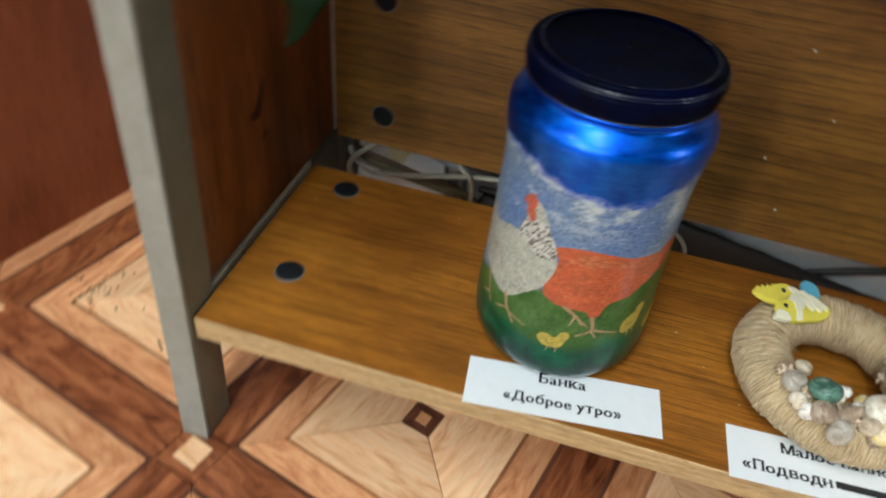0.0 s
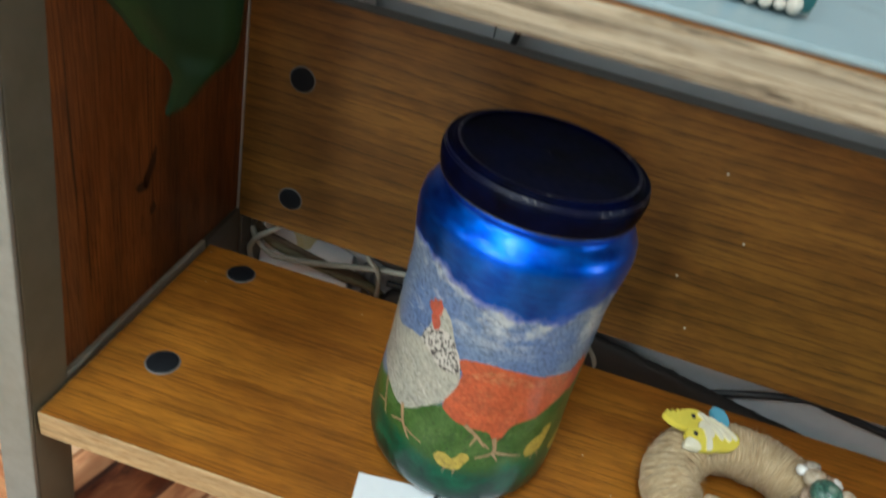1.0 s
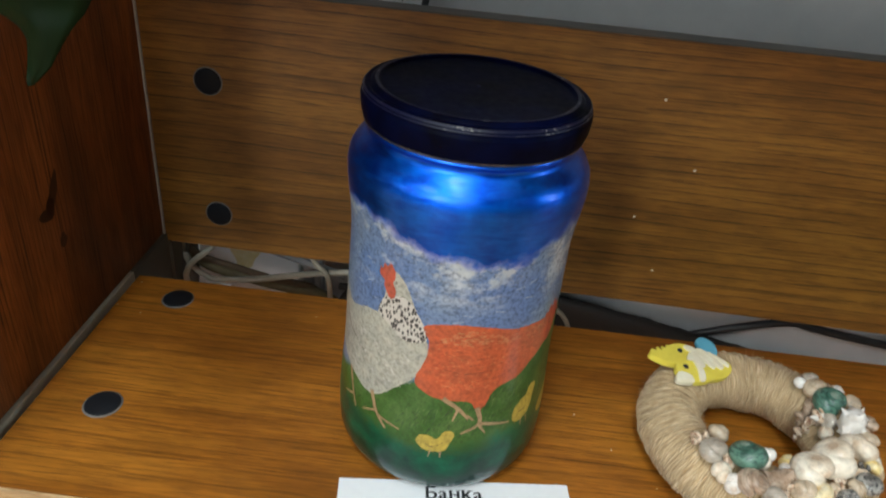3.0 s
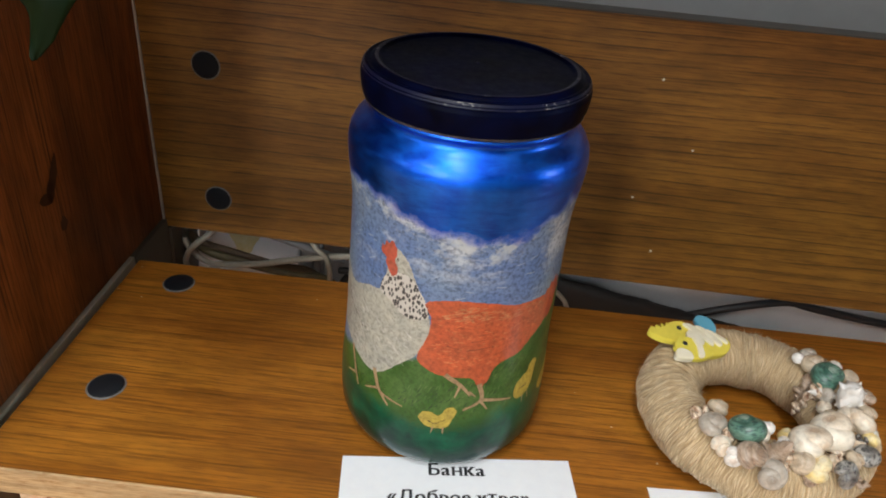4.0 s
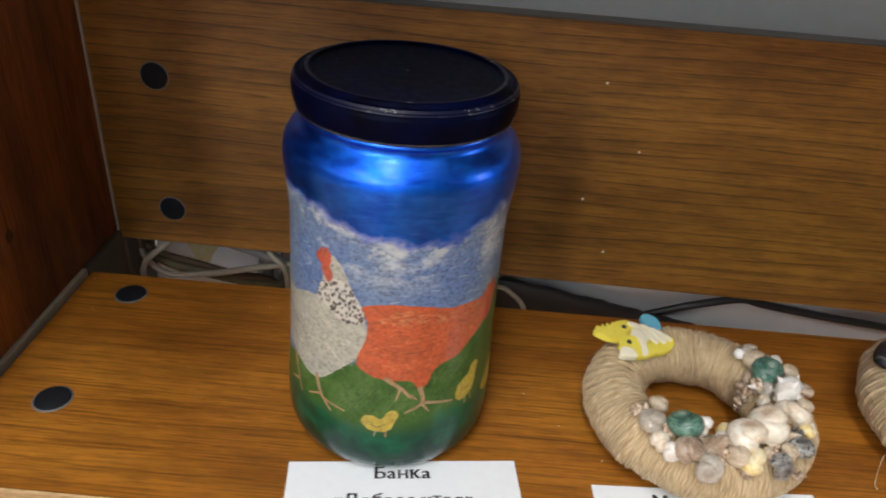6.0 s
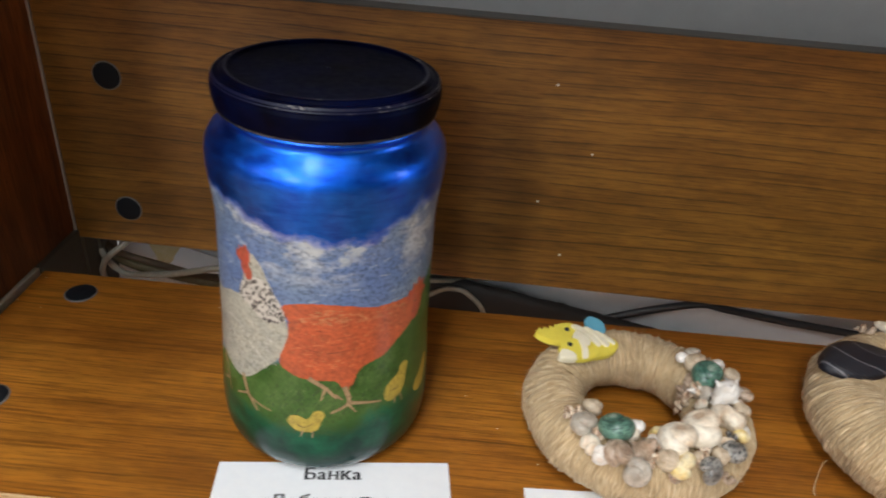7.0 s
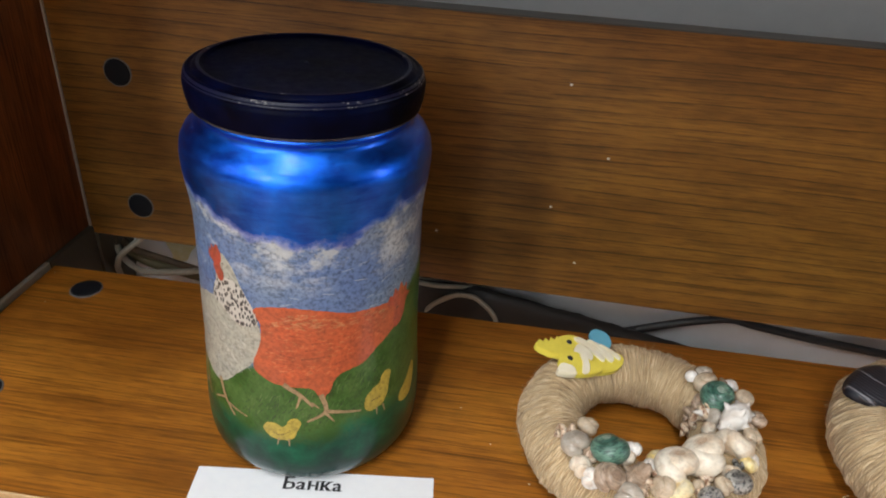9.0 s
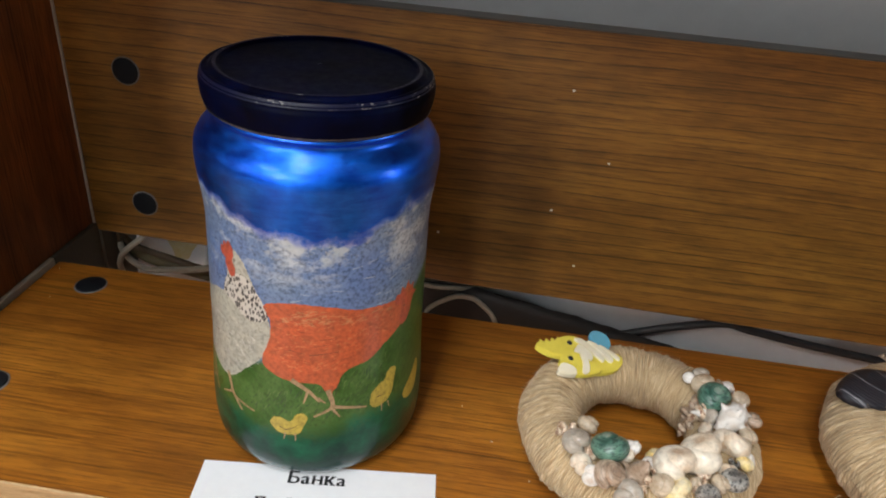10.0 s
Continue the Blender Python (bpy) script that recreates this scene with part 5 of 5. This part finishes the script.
# small ones filling the gaps
for k, (around, over) in enumerate(((-140, 92), (-127, 78), (-108, 108), (-106, 66), (-92, 100), (-84, 46), (-70, 68), (-68, 116), (-62, 80), (-46, 70), (-44, 120), (-30, 60), (-26, 108), (-24, 126), (-22, 76), (-8, 76), (-10, 132), (2, 122), (20, 84), (22, 126))):
    kind = ("snail", "snail", "turban")[k % 3]
    tone = ("beige", "spotted", "cream", "grey", "white", "brown", "beige")[k % 7]
    glue(kind, tone, around, over, 3.0 + (k * 7 % 5) * 0.3, 67 * k % 360, 20 + 13 * k % 40, 0.15)

FISH_Y = mottled("yellow_painted_wood", (0.86, 0.72, 0.10), (0.74, 0.62, 0.08), 0.45, 0, 160, 0.15)
FISH_W = mottled("cream_painted_wood", (0.90, 0.84, 0.66), (0.80, 0.72, 0.50), 0.45, 0, 160, 0.15)
FISH_B = mottled("blue_painted_wood", (0.16, 0.48, 0.62), (0.12, 0.40, 0.55), 0.45, 0, 160, 0.1)


def plate(outline, thick, bevel=0.0005):
    """A flat cut-out with rounded edges from an outline in millimetres."""
    pts = [Vector((x, y, 0)) for x, y in outline]
    line = []
    for k in range(len(pts)):
        a, b, c, d = (pts[(k + j) % len(pts)] for j in (-1, 0, 1, 2))
        for s in range(5):
            t = s / 5
            line.append(0.0005 * (2 * b + (c - a) * t + (2 * a - 5 * b + 4 * c - d) * t * t + (3 * b - a - 3 * c + d) * t ** 3))
    bm = bmesh.new()
    f = bm.faces.new([bm.verts.new(p) for p in line])
    r = bmesh.ops.extrude_face_region(bm, geom=[f])
    for v in r["geom"]:
        if isinstance(v, bmesh.types.BMVert):
            v.co.z += thick
    bmesh.ops.recalc_face_normals(bm, faces=list(bm.faces))
    top = [e for e in bm.edges if all(v.co.z > thick * 0.9 for v in e.verts)]
    bmesh.ops.bevel(bm, geom=top, offset=bevel, segments=2, affect="EDGES")
    return bm


fish = part("wooden_fish", plate([(-20, 2), (-18, 5), (-12, 5.5), (-6, 8.5), (0, 9), (5, 6), (13, 2), (20, -2), (19, -7), (13, -11), (4, -12), (-3, -9), (-8, -4), (-15, -2)], 0.0028), FISH_Y, wreath, "flat yellow wooden fish cut-out", pose(-0.0300, 0.0325, 0.0318, 12, 6, 17) @ Matrix.Scale(1.13, 4))
for outline, lift in (
    ([(-1, 6), (2.5, 6.5), (7, 2), (10.5, -4), (9, -6.5), (5, -1)], 0.0029),
    ([(5, 5), (8, 4.8), (12.5, 0), (15, -5), (12.5, -6.5), (9, 0)], 0.0029),
    ([(10.5, 2.8), (12.5, 2.2), (18, -3), (17.5, -5.5), (14.5, -2)], 0.0029),
    ([(-4, -3), (-1, 1.5), (2.5, 0), (4.5, -5), (2, -7.5), (-2, -5.5)], 0.0042),
):
    part("stripe", plate(outline, 0.0010, 0.0002), FISH_W, fish, "", pose(0, 0, lift))
for x in (-17, -14, -11, -8):
    part("spike", plate([(x - 1.6, 2.5), (x - 0.3, 6.4 + (x + 17) * 0.25), (x + 1.6, 4)], 0.0022, 0.0002), FISH_Y, fish)
part("tail", plate([(9, 4), (8, 10), (12, 13), (17, 10), (17, 4), (13, 1)], 0.0022), FISH_B, fish, "blue tail", pose(0, 0, 0.0008))
small_fish = part("wooden_fish", plate([(-12, -8), (-8, -3), (-2, -3), (4, -8), (8, -11), (3, -14), (-4, -15), (-9, -13)], 0.0028), FISH_Y, wreath, "small yellow and white wooden fish cut-out", pose(-0.0300, 0.0312, 0.0352, 14, 6, 17) @ Matrix.Scale(1.13, 4))
part("nose", plate([(-14, -14), (-11, -9), (-6, -11), (-6, -15)], 0.0030), FISH_W, small_fish, "white nose", pose(0, 0, 0.0003))
part("stripe", plate([(-1.5, -3.6), (1, -4.6), (1.5, -9), (0, -14.2), (-3, -14.6), (-1.5, -9)], 0.0007, 0.0002), FISH_W, small_fish, "", pose(0, 0, 0.0029))
for owner, x, y in ((fish, -0.0035, 0.0045), (small_fish, -0.0065, -0.0065)):
    part("eye", lathe([(0, 0.0007), (0.0009, 0.0005), (0.0013, 0.0)], 14), CABLE_BLACK, owner, "", pose(x, y, 0.0028), True)

big_wreath = thing("shell_wreath", 0.5195, 0.080, SHELF_Z + 0.0004, 0, "jute-wrapped wreath with a black mussel shell", "wreath", "wreaths on the shelf")
BIG2, SMALL2 = 0.0475, 0.0195
JUTE_WIDE = jute(BIG2, SMALL2)
part("ring", wreath_body(BIG2, SMALL2, 200, 5), JUTE_WIDE, big_wreath, "jute twine wound round a ring")
tagged(part("fuzz", fuzz(BIG2, SMALL2, 1600, 6), JUTE, big_wreath), kind="stuff")
part("loose_thread", tube([(-0.062, -0.018, 0.006), (-0.068, -0.024, 0.009), (-0.074, -0.034, 0.003), (-0.0735, -0.037, 0.001)], 0.0002, 5), JUTE, big_wreath)
shell(big_wreath, BIG2, SMALL2, "mussel", "mussel", 149, 90, 17.5, 20, 0, -0.10, "black mussel shell with pale growth lines")
shell(big_wreath, BIG2, SMALL2, "mussel", "mussel", 88, 84, 16, 70, 0, -0.10, "black mussel shell with pale growth lines")
shell(big_wreath, BIG2, SMALL2, "spiny", "cream", 100, 70, 5, 30, 80)
shell(big_wreath, BIG2, SMALL2, "spire", "brown", 110, 66, 4, 60, 84)
shell(big_wreath, BIG2, SMALL2, "snail", "spotted", 94, 66, 6, 20, 30)

# ---- shell picture frame on the upper shelf ----
frame_box = thing("shell_box", 0.2365, 0.112, UP + 0.0026, 0, "small dark teal box edged with shells and pearls", "ornament")
TEAL = mottled("dark_teal_paint", (0.03, 0.12, 0.12), (0.015, 0.07, 0.075), 0.4, 0, 90, 0.2)
BEAD = shell_material("pearl_bead", (0.78, 0.75, 0.70), (0.66, 0.60, 0.52), (0.55, 0.46, 0.36), 90, 0.25)
BLUE_BEAD = mottled("blue_bead", (0.05, 0.30, 0.48), (0.03, 0.22, 0.4), 0.3, 0, 200, 0.1)
part("box", box(-0.044, 0.044, -0.030, 0.050, 0.0, 0.018, 0.004), TEAL, frame_box)
ball = bmesh.new()
bmesh.ops.create_uvsphere(ball, u_segments=14, v_segments=8, radius=1.0)
bead_me = finish(ball, "bead", BEAD, True)
ball = bmesh.new()
bmesh.ops.create_uvsphere(ball, u_segments=14, v_segments=8, radius=1.0)
blue_me = finish(ball, "blue_bead", BLUE_BEAD, True)
rnd = random.Random(4)
for k in range(26):
    along = k / 25
    # a row along the front that turns back round the corner
    x, y = (-0.043 + 0.082 * along / 0.62, -0.031) if along < 0.62 else (0.041 + 0.004 * math.sin((along - 0.62) * 8), -0.030 + 0.075 * (along - 0.62) / 0.38)
    ob = new("bead", blue_me if k in (11, 20) else bead_me)
    ob.parent = frame_box
    s = rnd.uniform(0.0022, 0.0036)
    ob.matrix_basis = pose(x, y + rnd.uniform(-0.0012, 0.0012), s, 0, 0, rnd.uniform(0, 90)) @ Matrix.Diagonal((s * rnd.uniform(0.8, 1.2), s, s * rnd.uniform(0.8, 1.1), 1))
for k in range(20):
    kind, tone = rnd.choice(("snail", "snail", "cockle", "turban")), rnd.choice(("brown", "beige", "cream", "grey", "white", "spotted"))
    me = SHAPES[kind].copy()
    me.materials.clear()
    me.materials.append(SHELL[tone])
    ob = new("shell", me)
    ob.parent = frame_box
    ob.matrix_basis = pose(-0.038 + 0.0080 * (k % 10), -0.0265 + 0.010 * (k // 10), 0.009 + 0.0105 * (k // 10), 40, 0, rnd.uniform(0, 360)) @ Matrix.Scale(rnd.uniform(0.0046, 0.0066), 4)

# ---- parquet floor ----


def parquet_wood(name, a, b, c):
    m = material(name, b, 0.35)
    n = Nodes(m)
    shift = n.math("MULTIPLY", n.random(), 9.0)
    v = n.coords((11, 46, 40), shift=shift)
    f = n.noise(v, 1.0, 4.0, 0.6, 3.4)
    fine = n.noise(n.coords((30, 420, 200), shift=shift), 1.0, 3.0)
    col = n.mix(0.24, n.ramp(f, (0.34, c), (0.48, b), (0.64, a)), n.ramp(fine, (0.3, 0.5), (0.6, 1.0)), "MULTIPLY")
    tone = n.math("ADD", 0.8, n.math("MULTIPLY", n.random(), 0.35))
    bright = n.t.nodes.new("ShaderNodeHueSaturation")
    n.put(bright.inputs["Color"], col)
    n.put(bright.inputs["Value"], tone)
    n.put(n.b.inputs["Base Color"], bright.outputs[0])
    n.bump(fine, 0.08, 0.0004)
    return m


PALE = parquet_wood("pale_maple", (1.0, 0.66, 0.39), (0.95, 0.56, 0.30), (0.80, 0.40, 0.19))
ROSE = parquet_wood("rose_oak", (0.84, 0.43, 0.21), (0.72, 0.32, 0.145), (0.52, 0.19, 0.08))
DEEP = parquet_wood("deep_walnut", (0.40, 0.135, 0.052), (0.26, 0.078, 0.028), (0.12, 0.030, 0.012))
LINE = parquet_wood("dark_inlay", (0.17, 0.062, 0.034), (0.12, 0.042, 0.023), (0.08, 0.027, 0.015))
THIN = parquet_wood("brown_inlay", (0.48, 0.21, 0.09), (0.38, 0.155, 0.065), (0.27, 0.10, 0.042))

CELL, TURN, ORIGIN = 0.22, -15.4, (-0.003, -0.022)
B1, B2, B3, B4 = 0.017, 0.0205, 0.0415, 0.0440  # half width of the deep band, its inlay, the rose band, its inlay


def prism(points, top=0.0, deep=0.004, gap=0.0003):
    """A flat wooden piece with a hair joint round it."""
    mid = sum((Vector((*p, 0)) for p in points), Vector()) / len(points)
    bm = bmesh.new()
    ring = [Vector((*p, 0)) for p in points]
    ring = [p + (mid - p).normalized() * gap * 1.6 for p in ring]
    low = [bm.verts.new(p - Vector((0, 0, deep))) for p in ring]
    high = [bm.verts.new(p + Vector((0, 0, top))) for p in ring]
    bm.faces.new(high)
    bm.faces.new(low[::-1])
    for k in range(len(ring)):
        j = (k + 1) % len(ring)
        bm.faces.new((low[k], low[j], high[j], high[k]))
    bmesh.ops.recalc_face_normals(bm, faces=list(bm.faces))
    return bm


H = CELL / 2
PIECES = []  # (name, outline, material, quarter turns)
PIECES.append(("band", [(-H + B1, -H), (H - B1, -H), (H - B1, -H + B1), (-H + B1, -H + B1)], DEEP))
PIECES.append(("inlay", [(-H + B1, -H + B1), (H - B1, -H + B1), (H - B2, -H + B2), (-H + B2, -H + B2)], LINE))
PIECES.append(("border", [(-H + B2, -H + B2), (H - B2, -H + B2), (H - B3, -H + B3), (-H + B3, -H + B3)], ROSE))
PIECES.append(("inlay", [(-H + B3, -H + B3), (H - B3, -H + B3), (H - B4, -H + B4), (-H + B4, -H + B4)], THIN))
PIECES.append(("field", [(-H + B4, -H + B4), (H - B4, -H + B4), (0.011, -0.011), (-0.011, -0.011)], PALE))
PIECES.append(("diamond", [(-0.011, -0.011), (0.011, -0.011), (0.005, -0.005), (-0.005, -0.005)], LINE))
meshes = [(name, finish(prism(pts), name, mat)) for name, pts, mat in PIECES]
heart = finish(prism([(-0.005, -0.005), (0.005, -0.005), (0.005, 0.005), (-0.005, 0.005)]), "heart", ROSE)
knot_out = finish(prism([(-B1, -B1), (B1, -B1), (B1, B1), (-B1, B1)], -0.0002), "knot", DEEP)
knot_in = finish(prism([(-0.0095, -0.0095), (0.0095, -0.0095), (0.0095, 0.0095), (-0.0095, 0.0095)], 0.0), "heart", PALE)
parquet = thing("parquet", ORIGIN[0], ORIGIN[1], 0.0, TURN, "patterned parquet with dark bands and pale fields", "floor", kind="structure")
rest = bmesh.new()
rest_mats = [PALE, ROSE, DEEP, LINE, THIN]
NEAR = {(-1, -1), (-1, 0), (0, 0), (0, -1), (-2, 0), (-2, -1), (1, -1), (-1, 1), (0, 1), (-2, 1), (1, 0)}
for i in range(-11, 14):
    for j in range(-14, 3):
        centre = Vector(((i + 0.5) * CELL, (j + 0.5) * CELL, 0))
        spot = parquet.matrix_basis @ centre
        if not (-2.35 < spot.x < 2.85 and -2.95 < spot.y < 0.29 + 0.0) or ((i, j) not in NEAR and not (-2.2 < spot.x < 2.6 and spot.y < 0.16)):
            continue
        jobs = [(name, me, centre, q) for q in range(4) for name, me in meshes]
        jobs += [("heart", heart, centre, 0), ("knot", knot_out, centre - Vector((H, H, 0)), 0), ("heart", knot_in, centre - Vector((H, H, -0.0002)), 0)]
        for name, me, c, q in jobs:
            m = Matrix.Translation(c) @ pose(0, 0, 0, 0, 0, 90 * q)
            if (i, j) in NEAR:
                ob = new(name, me)
                ob.parent = parquet
                ob.matrix_basis = m
            else:
                start = len(rest.verts)
                rest.from_mesh(me)
                rest.verts.ensure_lookup_table()
                rest.faces.ensure_lookup_table()
                for v in rest.verts[start:]:
                    v.co = m @ v.co
                for f in rest.faces[-len(me.polygons):]:
                    f.material_index = rest_mats.index(me.materials[0])
tagged(part("parquet_rest", rest, rest_mats, parquet), kind="stuff")

MUD = material("dried_mud", (0.16, 0.07, 0.03), 0.8)
rnd = random.Random(12)
for _ in range(34):
    x, y = rnd.gauss(-0.150, 0.016), rnd.gauss(0.088, 0.017)
    spot = parquet.matrix_basis.inverted() @ Vector((x, y, 0.00035))
    blot("mud_fleck", parquet, pose(*spot, 0, 0, rnd.uniform(0, 180)), rnd.uniform(0.0008, 0.0022), rnd.uniform(0.0006, 0.0012), MUD, rnd.randint(0, 9999))
for x, y in ((-0.074, 0.050), (-0.071, 0.047), (-0.077, 0.053)):
    blot("mud_fleck", parquet, pose(*(parquet.matrix_basis.inverted() @ Vector((x, y, 0.00035))), 0, 0, 0), 0.0016, 0.0011, MUD, int(-x * 10000))
